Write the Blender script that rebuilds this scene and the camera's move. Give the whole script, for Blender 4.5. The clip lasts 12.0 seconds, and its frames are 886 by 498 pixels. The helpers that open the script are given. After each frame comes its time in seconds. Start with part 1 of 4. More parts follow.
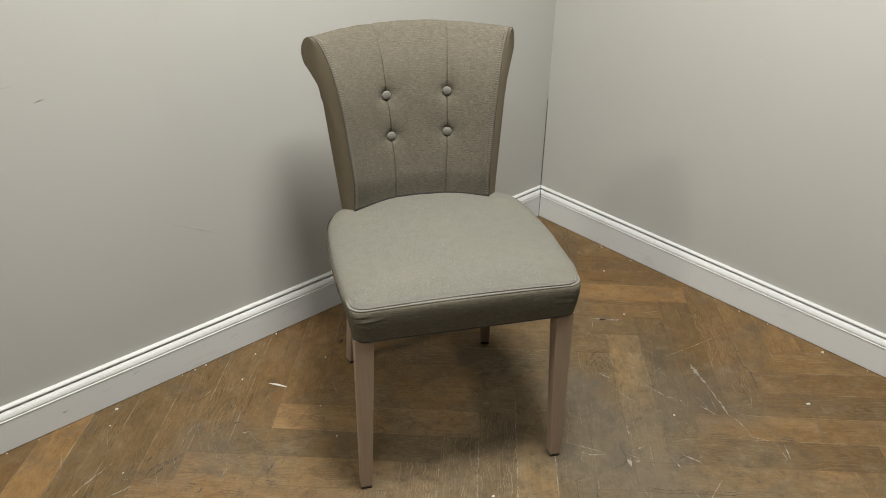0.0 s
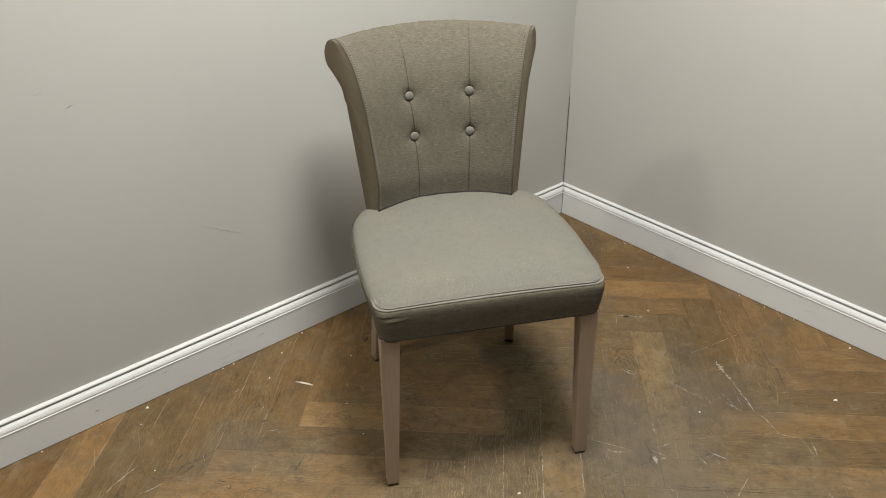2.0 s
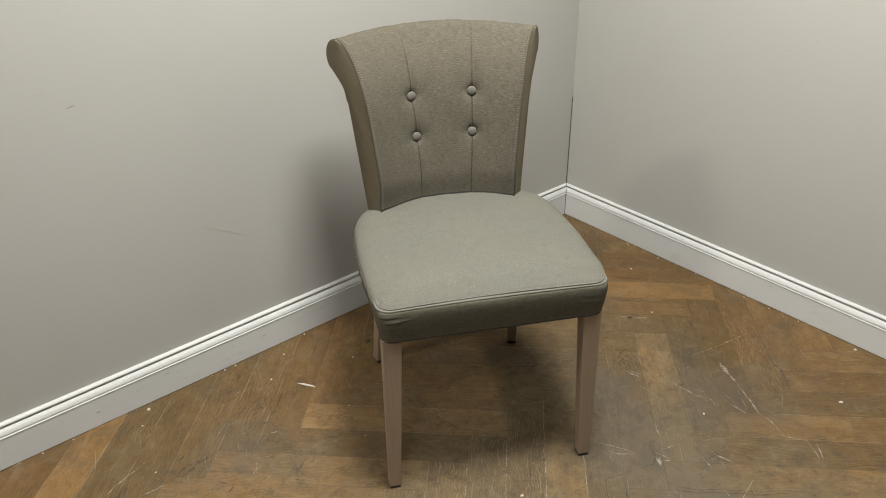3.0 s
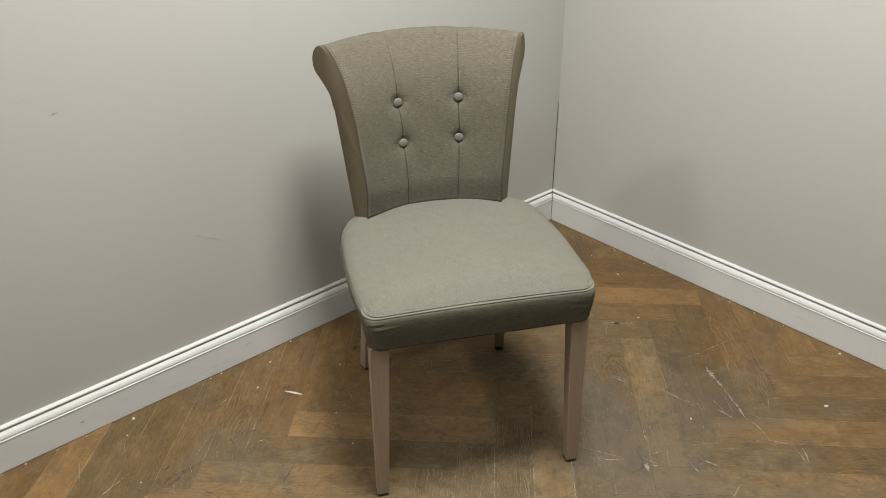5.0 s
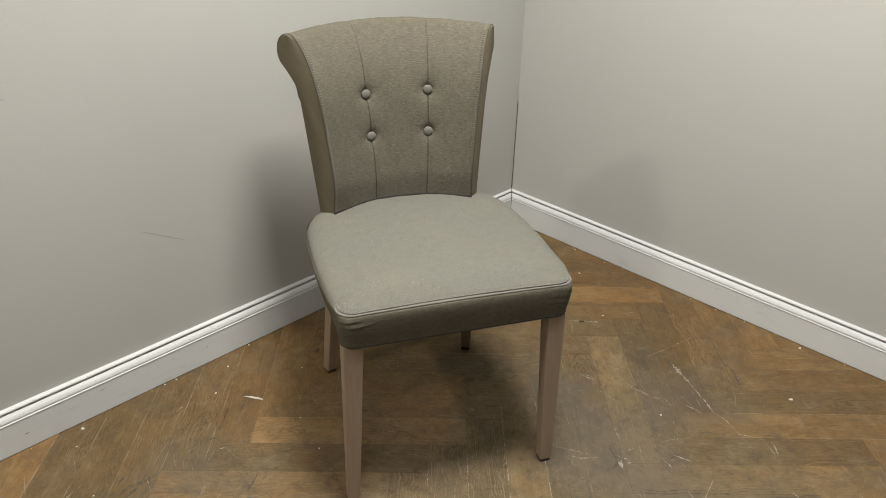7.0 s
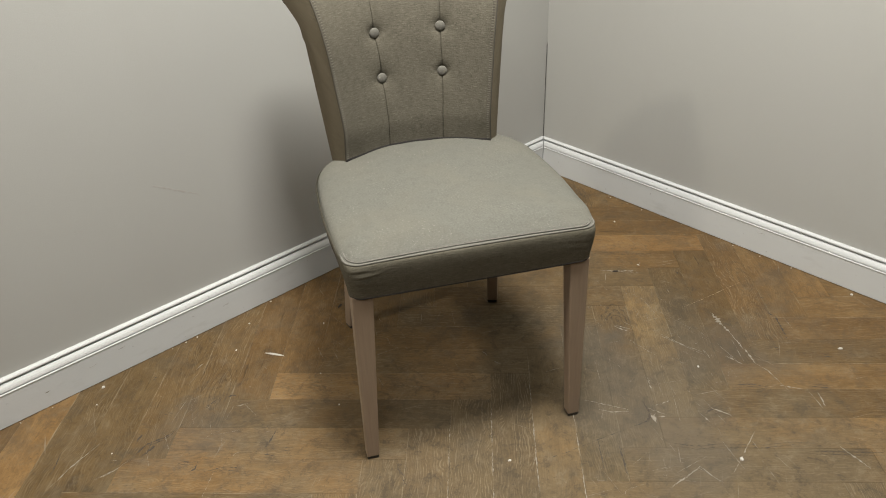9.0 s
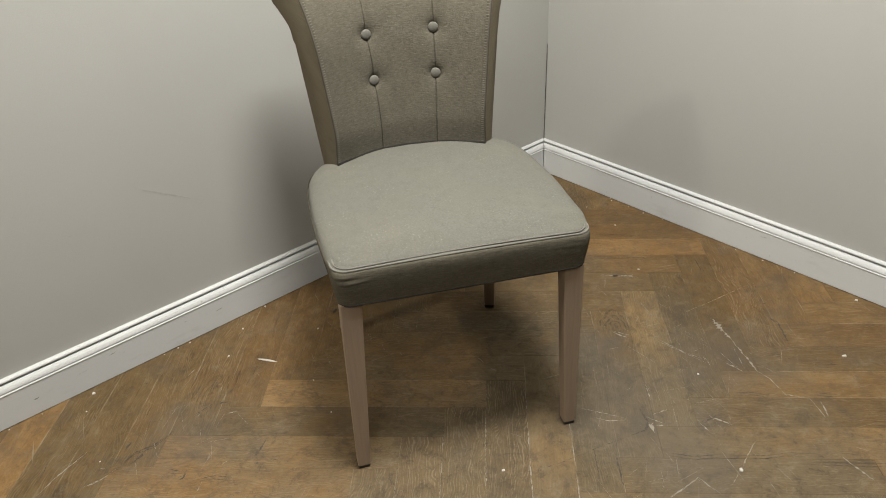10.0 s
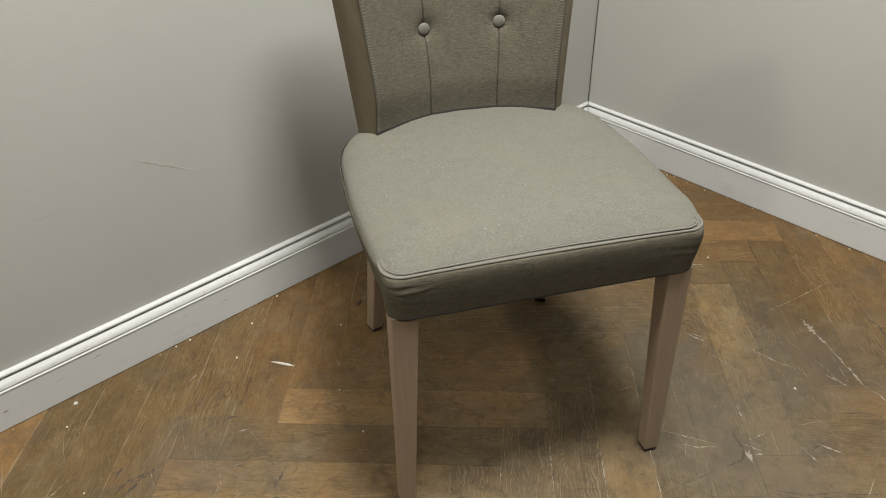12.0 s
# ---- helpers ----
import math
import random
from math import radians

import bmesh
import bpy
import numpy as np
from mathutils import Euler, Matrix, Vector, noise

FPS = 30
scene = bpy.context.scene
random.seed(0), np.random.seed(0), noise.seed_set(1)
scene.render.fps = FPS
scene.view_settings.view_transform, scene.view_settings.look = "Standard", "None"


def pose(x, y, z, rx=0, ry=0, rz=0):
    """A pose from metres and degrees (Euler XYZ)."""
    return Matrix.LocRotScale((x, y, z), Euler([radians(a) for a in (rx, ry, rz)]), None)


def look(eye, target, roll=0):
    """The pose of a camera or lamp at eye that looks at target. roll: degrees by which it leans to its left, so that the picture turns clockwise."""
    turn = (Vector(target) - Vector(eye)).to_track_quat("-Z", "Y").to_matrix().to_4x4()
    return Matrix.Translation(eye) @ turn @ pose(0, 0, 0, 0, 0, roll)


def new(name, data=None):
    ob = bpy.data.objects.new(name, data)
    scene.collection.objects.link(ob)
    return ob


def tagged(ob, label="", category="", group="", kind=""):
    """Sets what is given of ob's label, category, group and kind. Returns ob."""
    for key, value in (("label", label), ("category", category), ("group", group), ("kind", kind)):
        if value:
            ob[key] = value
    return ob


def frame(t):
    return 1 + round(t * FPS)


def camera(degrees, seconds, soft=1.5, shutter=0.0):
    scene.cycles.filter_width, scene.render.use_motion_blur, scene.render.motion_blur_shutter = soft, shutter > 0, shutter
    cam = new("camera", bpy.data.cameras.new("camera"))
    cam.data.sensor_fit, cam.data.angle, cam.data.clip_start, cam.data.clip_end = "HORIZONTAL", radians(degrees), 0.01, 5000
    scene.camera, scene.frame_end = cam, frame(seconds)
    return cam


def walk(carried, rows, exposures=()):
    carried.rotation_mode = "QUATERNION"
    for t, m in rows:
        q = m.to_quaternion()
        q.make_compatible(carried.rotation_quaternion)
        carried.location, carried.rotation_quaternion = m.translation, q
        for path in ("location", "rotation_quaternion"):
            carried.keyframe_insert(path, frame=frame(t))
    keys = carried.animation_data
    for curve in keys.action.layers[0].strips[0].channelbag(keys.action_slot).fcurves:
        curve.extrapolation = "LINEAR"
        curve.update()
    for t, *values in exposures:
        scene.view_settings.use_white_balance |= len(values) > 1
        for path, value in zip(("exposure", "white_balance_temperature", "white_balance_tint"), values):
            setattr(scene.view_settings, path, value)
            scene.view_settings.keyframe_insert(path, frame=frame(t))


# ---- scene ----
from mathutils.bvhtree import BVHTree

cam = camera(59.0, 12.0, soft=1.0)
PATH = [
    (0, (-1.99, -1.664, 1.322), (-0.821, -0.38, 0.33), 0.8),
    (0.5, (-1.987, -1.664, 1.324), (-0.826, -0.375, 0.329), 0.2),
    (1, (-1.983, -1.659, 1.329), (-0.827, -0.367, 0.331), -0.1),
    (1.5, (-1.989, -1.661, 1.328), (-0.859, -0.345, 0.333), -0.6),
    (2, (-1.998, -1.665, 1.335), (-0.874, -0.349, 0.333), -0.6),
    (2.5, (-1.992, -1.663, 1.327), (-0.875, -0.34, 0.327), -0.8),
    (4.5, (-1.993, -1.66, 1.33), (-0.851, -0.347, 0.343), -0.4),
    (5, (-1.992, -1.657, 1.328), (-0.841, -0.352, 0.343), -0.4),
    (5.5, (-2.001, -1.653, 1.323), (-0.844, -0.355, 0.335), -0.1),
    (6, (-2.005, -1.622, 1.305), (-0.814, -0.355, 0.318), 0.5),
    (6.5, (-2.019, -1.582, 1.284), (-0.745, -0.376, 0.325), 2.1),
    (7, (-2.024, -1.587, 1.279), (-0.753, -0.382, 0.315), 1.7),
    (7.5, (-2.01, -1.589, 1.261), (-0.79, -0.397, 0.215), 0.4),
    (7.7, (-1.993, -1.583, 1.251), (-0.797, -0.393, 0.177), 0.2),
    (9.3, (-1.914, -1.597, 1.207), (-0.775, -0.328, 0.161), -2.1),
    (9.5, (-1.9, -1.593, 1.21), (-0.766, -0.323, 0.16), -2.2),
    (10, (-1.886, -1.595, 1.2), (-0.757, -0.318, 0.154), -2.2),
    (10.5, (-1.879, -1.588, 1.186), (-0.761, -0.304, 0.136), -2.1),
    (11, (-1.859, -1.575, 1.165), (-0.801, -0.256, 0.096), -2.6),
    (11.5, (-1.83, -1.492, 1.131), (-0.815, -0.179, 0.014), -3.1),
    (12, (-1.791, -1.292, 1.093), (-0.676, -0.083, -0.044), -0.7),
]
walk(cam, [(t, look(eye, target, roll)) for t, eye, target, roll in PATH])

# ---- world and lights ----
world = bpy.data.worlds.new("world")
scene.world = world
world.use_nodes = True
world.node_tree.nodes["Background"].inputs[0].default_value = (0.9, 0.95, 1.0, 1)
world.node_tree.nodes["Background"].inputs[1].default_value = 0.05

CEIL = 2.45
# unseen ceiling panels: centre x, y, half sizes, watts, colour
PANELS = [
    (-1.04, -0.96, 0.30, 0.30, 83.0, (1.0, 0.966, 0.905)),
    (-2.85, -0.11, 0.11, 0.11, 26.0, (1.0, 0.91, 0.76)),
    # added fill that brightens the lower north wall; no such panel is known
    (-2.50, -1.80, 0.30, 0.30, 19.0, (1.0, 0.966, 0.905)),
]
for px, py, hx, hy, watts, tone in PANELS:
    lamp = bpy.data.lights.new("unseen_panel_light", "AREA")
    lamp.shape, lamp.size, lamp.size_y = "RECTANGLE", 2 * hx - 0.04, 2 * hy - 0.04
    lamp.energy, lamp.color = watts, tone
    new("unseen_panel_light", lamp).matrix_world = pose(px, py, CEIL - 0.022)


# ---- materials ----
class Mat:
    """A small builder for node materials."""

    def __init__(self, name, rough=0.6, metal=0.0, spec=0.5):
        self.m = bpy.data.materials.new(name)
        self.m.use_nodes = True
        self.t = self.m.node_tree
        self.b = self.t.nodes["Principled BSDF"]
        self.b.inputs["Roughness"].default_value = rough
        self.b.inputs["Metallic"].default_value = metal
        self.b.inputs["Specular IOR Level"].default_value = spec
        self.co = self.t.nodes.new("ShaderNodeTexCoord")
        self.geo = self.t.nodes.new("ShaderNodeNewGeometry")
        self.info = self.t.nodes.new("ShaderNodeObjectInfo")

    def put(self, sock, v):
        if hasattr(v, "is_output"):
            self.t.links.new(v, sock)
        elif isinstance(v, tuple) and sock.type == "RGBA":
            sock.default_value = (*v[:3], 1)
        else:
            sock.default_value = v

    def node(self, kind, out=0, props=None, **ins):
        n = self.t.nodes.new(kind)
        for k, v in (props or {}).items():
            setattr(n, k, v)
        for k, v in ins.items():
            self.put(n.inputs[int(k[1:]) if k[0] == "i" and k[1:].isdigit() else k], v)
        return n.outputs[out]

    def scaled(self, vec, s, off=None):
        v = self.node("ShaderNodeVectorMath", props={"operation": "MULTIPLY"}, i0=vec, i1=s)
        return self.node("ShaderNodeVectorMath", props={"operation": "ADD"}, i0=v, i1=off) if off is not None else v

    def noise(self, vec, scale, detail=3.0, rough=0.5, out=0, dist=0.0):
        return self.node("ShaderNodeTexNoise", out, Vector=vec, Scale=scale, Detail=detail, Roughness=rough, Distortion=dist)

    def ramp(self, fac, lo, hi, a=0.0, b=1.0):
        return self.node("ShaderNodeMapRange", i0=fac, i1=lo, i2=hi, i3=a, i4=b)

    def mix(self, fac, a, b, mode="MIX"):
        n = self.t.nodes.new("ShaderNodeMix")
        n.data_type, n.blend_type = "RGBA", mode
        self.put(n.inputs[0], fac), self.put(n.inputs[6], a), self.put(n.inputs[7], b)
        return n.outputs[2]

    def math(self, op, a, b=0.0):
        return self.node("ShaderNodeMath", props={"operation": op}, i0=a, i1=b)

    def colour(self, c):
        self.put(self.b.inputs["Base Color"], c)
        return self

    def rough(self, r):
        self.put(self.b.inputs["Roughness"], r)
        return self

    def bump(self, height, dist, strength=1.0):
        n = self.t.nodes.new("ShaderNodeBump")
        self.put(n.inputs["Height"], height)
        n.inputs["Distance"].default_value, n.inputs["Strength"].default_value = dist, strength
        if self.b.inputs["Normal"].is_linked:
            self.t.links.new(self.b.inputs["Normal"].links[0].from_socket, n.inputs["Normal"])
        self.t.links.new(n.outputs[0], self.b.inputs["Normal"])
        return self


def wall_paint():
    k = Mat("wall_paint", 0.62, spec=0.15)
    p = k.geo.outputs["Position"]
    cloud = k.noise(p, 1.7, 4)
    grime = k.ramp(k.noise(k.scaled(p, (3.0, 3.0, 1.2)), 2.2, 5, 0.6), 0.56, 0.8)
    c = k.mix(cloud, (0.375, 0.375, 0.356), (0.394, 0.397, 0.376))
    c = k.mix(k.math("MULTIPLY", grime, 0.10), c, (0.292, 0.277, 0.252))
    k.colour(c).rough(k.ramp(k.noise(p, 9.0, 3), 0.3, 0.7, 0.52, 0.7))
    return k.bump(k.noise(p, 420.0, 3, 0.6), 0.0006, 0.5).bump(k.noise(p, 26.0, 2), 0.002, 0.25).m


def skirting_paint():
    k = Mat("skirting_paint", 0.55, spec=0.25)
    p = k.geo.outputs["Position"]
    c = k.mix(k.noise(p, 5.0, 4), (0.519, 0.535, 0.534), (0.554, 0.571, 0.569))
    smear = k.ramp(k.noise(k.scaled(p, (1.0, 1.0, 3.0)), 7.0, 6, 0.65), 0.58, 0.75)
    c = k.mix(k.math("MULTIPLY", smear, 0.3), c, (0.317, 0.307, 0.288))
    speck = k.ramp(k.noise(p, 95.0, 2), 0.70, 0.76)
    c = k.mix(k.math("MULTIPLY", speck, 0.4), c, (0.228, 0.215, 0.196))
    k.colour(c).rough(k.ramp(k.noise(p, 30.0, 3), 0.3, 0.7, 0.48, 0.66))
    return k.bump(k.noise(p, 160.0, 3), 0.0006, 0.35).m


def plain(name, c, rough=0.7, var=0.15, scale=30.0, metal=0.0, bump=0.0):
    k = Mat(name, rough, metal)
    o = k.co.outputs["Object"]
    n = k.noise(o, scale, 4)
    k.colour(k.mix(n, tuple(v * (1 - var) for v in c), tuple(v * (1 + var) for v in c)))
    return k.bump(k.noise(o, scale * 6, 3), bump, 0.5).m if bump else k.m


def plank_wood(name="plank_wood", far=False):
    """Printed oak boards: fine grain, pale combed rings on some, knots, dust where people tread, rubs and fine scratches."""
    k = Mat(name, 0.5, spec=0.10)
    rnd = k.geo.outputs["Random Per Island"] if far else k.info.outputs["Random"]
    off = k.node("ShaderNodeCombineXYZ", i0=k.math("MULTIPLY", rnd, 37.0), i1=k.math("MULTIPLY", rnd, 91.0), i2=k.math("MULTIPLY", rnd, 13.0))
    o = k.co.outputs["Object"]
    world_at = k.geo.outputs["Position"]
    bend = k.noise(k.scaled(o, (5.0, 12.0, 1.0), off), 1.0, 3, out=1)
    along = k.node("ShaderNodeVectorMath", props={"operation": "ADD"}, i0=k.scaled(o, (3.4, 34.0, 1.0), off), i1=k.scaled(bend, (1.0, 6.5, 1.0)))
    grain = k.noise(along, 1.7, 8, 0.74)
    rings = k.node("ShaderNodeTexWave", 1, props={"bands_direction": "Y"}, Vector=k.node("ShaderNodeVectorMath", props={"operation": "ADD"}, i0=k.scaled(o, (2.2, 42.0, 1.0), off), i1=k.scaled(bend, (1.0, 4.0, 1.0))), Scale=1.5, Distortion=4.5, Detail=8.0, i4=3.0)
    pores = k.noise(k.scaled(o, (48.0, 240.0, 1.0), off), 1.0, 5, 0.75)
    fleck = k.noise(k.scaled(o, (13.0, 70.0, 1.0), off), 1.0, 6, 0.72, dist=0.8)
    tone = k.info.outputs["Color"] if not far else k.mix(rnd, (0.85, 0.85, 0.85), (1.2, 1.15, 1.05))
    c = k.mix(k.ramp(grain, 0.30, 0.70), (0.107, 0.073, 0.037), (0.148, 0.104, 0.055))
    blotch = k.noise(k.scaled(o, (7.0, 17.0, 1.0), off), 1.0, 7, 0.68, dist=0.6)
    c = k.mix(k.math("MULTIPLY", k.ramp(blotch, 0.52, 0.66), 0.55), c, (0.078, 0.054, 0.028))
    c = k.mix(k.math("MULTIPLY", k.ramp(blotch, 0.48, 0.35), 0.50), c, (0.184, 0.136, 0.077))
    lip = k.math("ABSOLUTE", k.node("ShaderNodeSeparateXYZ", 1, i0=o))
    patchy = k.ramp(k.noise(k.scaled(o, (9.0, 9.0, 1.0), off), 1.0, 4, 0.7), 0.45, 0.62)
    lip = k.math("MULTIPLY", k.ramp(lip, 0.0422, 0.0440), k.math("MULTIPLY", patchy, k.ramp(k.math("FRACT", k.math("MULTIPLY", rnd, 7.3)), 0.3, 0.6)))
    c = k.mix(k.math("MULTIPLY", k.ramp(pores, 0.54, 0.68), 0.34), c, (0.062, 0.040, 0.022))
    c = k.mix(k.math("MULTIPLY", k.ramp(fleck, 0.58, 0.68), 0.50), c, (0.049, 0.033, 0.019))
    c = k.mix(k.math("MULTIPLY", k.ramp(fleck, 0.42, 0.33), 0.25), c, (0.215, 0.156, 0.092))
    spot = k.node("ShaderNodeTexVoronoi", Vector=k.scaled(o, (3.6, 8.5, 1.0), off), Scale=1.0)
    knot = k.ramp(k.math("ADD", spot, k.math("MULTIPLY", k.noise(o, 75.0, 4, 0.7), 0.22)), 0.15, 0.24, 1.0, 0.0)
    c = k.mix(k.math("MULTIPLY", knot, 0.62), c, (0.044, 0.031, 0.020))
    # arched rings round some of the knots, and long dark cracks that follow the grain
    far_knot = k.node("ShaderNodeTexVoronoi", Vector=k.scaled(o, (2.3, 7.5, 1.0), off), Scale=1.0)
    arch = k.math("SINE", k.math("ADD", k.math("MULTIPLY", far_knot, 95.0), k.math("MULTIPLY", k.noise(o, 26.0, 4, 0.6), 5.0)))
    arch = k.math("MULTIPLY", k.ramp(arch, 0.1, 0.8), k.math("MULTIPLY", k.ramp(far_knot, 0.10, 0.46, 1.0, 0.0), k.ramp(k.noise(o, 60.0, 4, 0.7), 0.38, 0.55)))
    c = k.mix(k.math("MULTIPLY", arch, 0.55), c, (0.048, 0.035, 0.021))
    split = k.noise(k.scaled(o, (6.0, 95.0, 1.0), off), 1.0, 3, 0.55, dist=0.5)
    split = k.math("MULTIPLY", k.ramp(split, 0.66, 0.71), k.ramp(k.noise(k.scaled(o, (4.0, 9.0, 1.0), off), 1.0, 2), 0.50, 0.58))
    c = k.mix(k.math("MULTIPLY", split, 0.62), c, (0.035, 0.026, 0.016))
    c = k.mix(1.0, c, tone, "MULTIPLY")
    # dust: little along the walls, more where people stand
    x, y = k.node("ShaderNodeSeparateXYZ", 0, i0=world_at), k.node("ShaderNodeSeparateXYZ", 1, i0=world_at)
    inset = k.math("MULTIPLY", k.math("MAXIMUM", x, y), -1.0)
    trod = k.math("ADD", k.ramp(inset, 0.0, 0.75, -0.26, 0.14), k.noise(world_at, 3.4, 6, 0.62))
    worn = k.ramp(trod, 0.38, 0.62)
    combed = k.math("MULTIPLY", k.ramp(rings, 0.60, 0.86), k.math("MULTIPLY", k.info.outputs["Alpha"] if not far else 0.2, k.ramp(k.noise(k.scaled(o, (12.0, 230.0, 1.0), off), 1.0, 4, 0.7), 0.46, 0.58)))
    c = k.mix(k.math("MULTIPLY", worn, 0.60), c, (0.104, 0.088, 0.058))
    rub = k.ramp(k.noise(k.scaled(world_at, (1.0, 1.0, 1.0), (7.0, 3.0, 0.0)), 13.0, 8, 0.75), 0.56, 0.70)
    c = k.mix(k.math("MULTIPLY", rub, 0.26), c, (0.221, 0.190, 0.144))
    scr = None
    for turn, s in ((0.5, 6.0), (1.9, 7.0), (2.6, 5.0), (1.2, 8.0)):
        r = k.node("ShaderNodeVectorRotate", props={"rotation_type": "Z_AXIS"}, Vector=world_at, Angle=turn)
        n = k.node("ShaderNodeTexNoise", Vector=k.scaled(r, (s, 230.0, 1.0)), Scale=1.0, Detail=2.0)
        gate = k.ramp(k.noise(k.scaled(r, (3.0, 3.0, 3.0)), 2.2, 2), 0.53, 0.62)
        line = k.math("MULTIPLY", k.ramp(n, 0.69, 0.74), gate)
        scr = line if scr is None else k.math("MAXIMUM", scr, line)
    c = k.mix(k.math("MULTIPLY", scr, 0.55), c, (0.257, 0.227, 0.178))
    c = k.mix(k.math("MULTIPLY", lip, 0.85), c, (0.245, 0.199, 0.132))
    c = k.mix(k.math("MULTIPLY", combed, 0.68), c, (0.215, 0.173, 0.114))
    trough = k.math("MULTIPLY", k.ramp(rings, 0.42, 0.12), k.info.outputs["Alpha"] if not far else 0.2)
    c = k.mix(k.math("MULTIPLY", trough, 0.22), c, (0.058, 0.044, 0.028))
    # single dark spots: scuffs, knots, and two grey ones by the right leg
    wob = k.node("ShaderNodeVectorMath", props={"operation": "ADD"}, i0=world_at, i1=k.scaled(k.noise(world_at, 34.0, 8, 0.8, out=1), (0.16, 0.16, 0.0), (-0.08, -0.08, 0.0)))
    for sx, sy, sr, dark in ((-0.765, -0.955, 0.052, 0.55), (-0.60, -0.74, 0.045, 0.3), (-0.44, -0.97, 0.05, 0.35), (-0.67, -1.06, 0.05, 0.35), (-1.47, -0.21, 0.035, 0.35), (-1.40, -0.42, 0.035, 0.35), (-0.86, -0.86, 0.06, 0.4), (-0.67, -0.79, 0.075, 0.5), (-0.745, -0.865, 0.05, 0.45), (-1.568, -0.375, 0.016, 0.55), (-1.485, -0.467, 0.018, 0.6), (-1.416, -0.450, 0.022, 0.5), (-1.466, -0.390, 0.012, 0.4)):
        gone = k.node("ShaderNodeVectorMath", 1, props={"operation": "DISTANCE"}, i0=wob, i1=(sx, sy, 0.0))
        c = k.mix(k.math("MULTIPLY", k.ramp(gone, sr * 0.25, sr * 1.05, 1.0, 0.0), dark), c, (0.062, 0.054, 0.043))
    smudge = k.ramp(k.noise(k.scaled(world_at, (1.0, 1.0, 1.0), (2.0, 9.0, 0.0)), 6.5, 9, 0.74), 0.50, 0.66)
    c = k.mix(k.math("MULTIPLY", smudge, 0.50), c, (0.069, 0.057, 0.041))
    haze = k.ramp(k.noise(k.scaled(world_at, (1.0, 1.0, 1.0), (4.0, 1.0, 0.0)), 5.0, 9, 0.76), 0.54, 0.70)
    c = k.mix(k.math("MULTIPLY", haze, 0.30), c, (0.156, 0.133, 0.095))
    stain = k.ramp(k.noise(world_at, 19.0, 8, 0.75), 0.60, 0.72)
    c = k.mix(k.math("MULTIPLY", stain, 0.45), c, (0.052, 0.043, 0.033))
    patina = k.noise(k.scaled(world_at, (1.0, 1.0, 1.0), (5.0, 8.0, 0.0)), 24.0, 10, 0.82, dist=0.4)
    trodden = k.ramp(worn, 0.0, 1.0, 0.55, 1.0)
    c = k.mix(k.math("MULTIPLY", k.math("MULTIPLY", trodden, k.ramp(patina, 0.52, 0.60)), 0.70), c, (0.066, 0.051, 0.034))
    c = k.mix(k.math("MULTIPLY", k.math("MULTIPLY", trodden, k.ramp(patina, 0.47, 0.38)), 0.52), c, (0.174, 0.138, 0.089))
    # grey, worn-through patches where the chair is dragged
    drift = k.node("ShaderNodeVectorMath", props={"operation": "ADD"}, i0=world_at, i1=k.scaled(k.noise(world_at, 7.0, 8, 0.75, out=1), (0.34, 0.34, 0.0), (-0.17, -0.17, 0.0)))
    for sx, sy, sr in ((-0.74, -0.93, 0.17), (-0.46, -0.95, 0.13), (-0.66, -0.70, 0.09), (-0.83, -1.10, 0.11), (-1.50, -0.30, 0.10)):
        gone = k.node("ShaderNodeVectorMath", 1, props={"operation": "DISTANCE"}, i0=drift, i1=(sx, sy, 0.0))
        c = k.mix(k.math("MULTIPLY", k.ramp(gone, sr * 0.5, sr * 1.25, 1.0, 0.0), 0.40), c, (0.097, 0.084, 0.066))
    # two large knots with arched rings
    for sx, sy, turn, lx, ly, turns in ((-0.545, -0.715, 0.785, 0.095, 0.040, 27.0), (-0.125, -0.255, 0.785, 0.170, 0.055, 46.0)):
        at = k.node("ShaderNodeVectorRotate", props={"rotation_type": "Z_AXIS"}, Vector=world_at, Center=(sx, sy, 0.0), Angle=-turn)
        at = k.node("ShaderNodeVectorMath", props={"operation": "SUBTRACT"}, i0=at, i1=(sx, sy, 0.0))
        at = k.node("ShaderNodeVectorMath", props={"operation": "ADD"}, i0=k.scaled(at, (1 / lx, 1 / ly, 0.0)), i1=k.scaled(k.noise(world_at, 22.0, 4, 0.6, out=1), (0.9, 0.9, 0.0), (-0.45, -0.45, 0.0)))
        gone = k.node("ShaderNodeVectorMath", 1, props={"operation": "LENGTH"}, i0=at)
        ring = k.ramp(k.math("SINE", k.math("MULTIPLY", gone, turns)), -0.1, 0.9)
        ring = k.math("MULTIPLY", ring, k.ramp(k.node("ShaderNodeSeparateXYZ", 0, i0=at), -0.25, 0.15))
        ring = k.math("MULTIPLY", ring, k.math("MULTIPLY", k.ramp(gone, 0.70, 1.15, 1.0, 0.0), k.ramp(k.noise(world_at, 90.0, 3, 0.6), 0.36, 0.52)))
        c = k.mix(k.math("MULTIPLY", ring, 0.65), c, (0.044, 0.035, 0.025))
        c = k.mix(k.ramp(gone, 0.10, 0.9, 0.30, 0.0), c, (0.053, 0.044, 0.033))
    grit = k.noise(world_at, 170.0, 3, 0.6)
    c = k.mix(k.math("MULTIPLY", k.ramp(grit, 0.62, 0.70), 0.42), c, (0.046, 0.035, 0.025))
    c = k.mix(k.math("MULTIPLY", k.ramp(k.noise(world_at, 130.0, 3, 0.65), 0.66, 0.74), 0.40), c, (0.202, 0.168, 0.120))
    k.colour(c)
    k.rough(k.ramp(k.math("ADD", grain, worn), 0.4, 1.5, 0.48, 0.70))
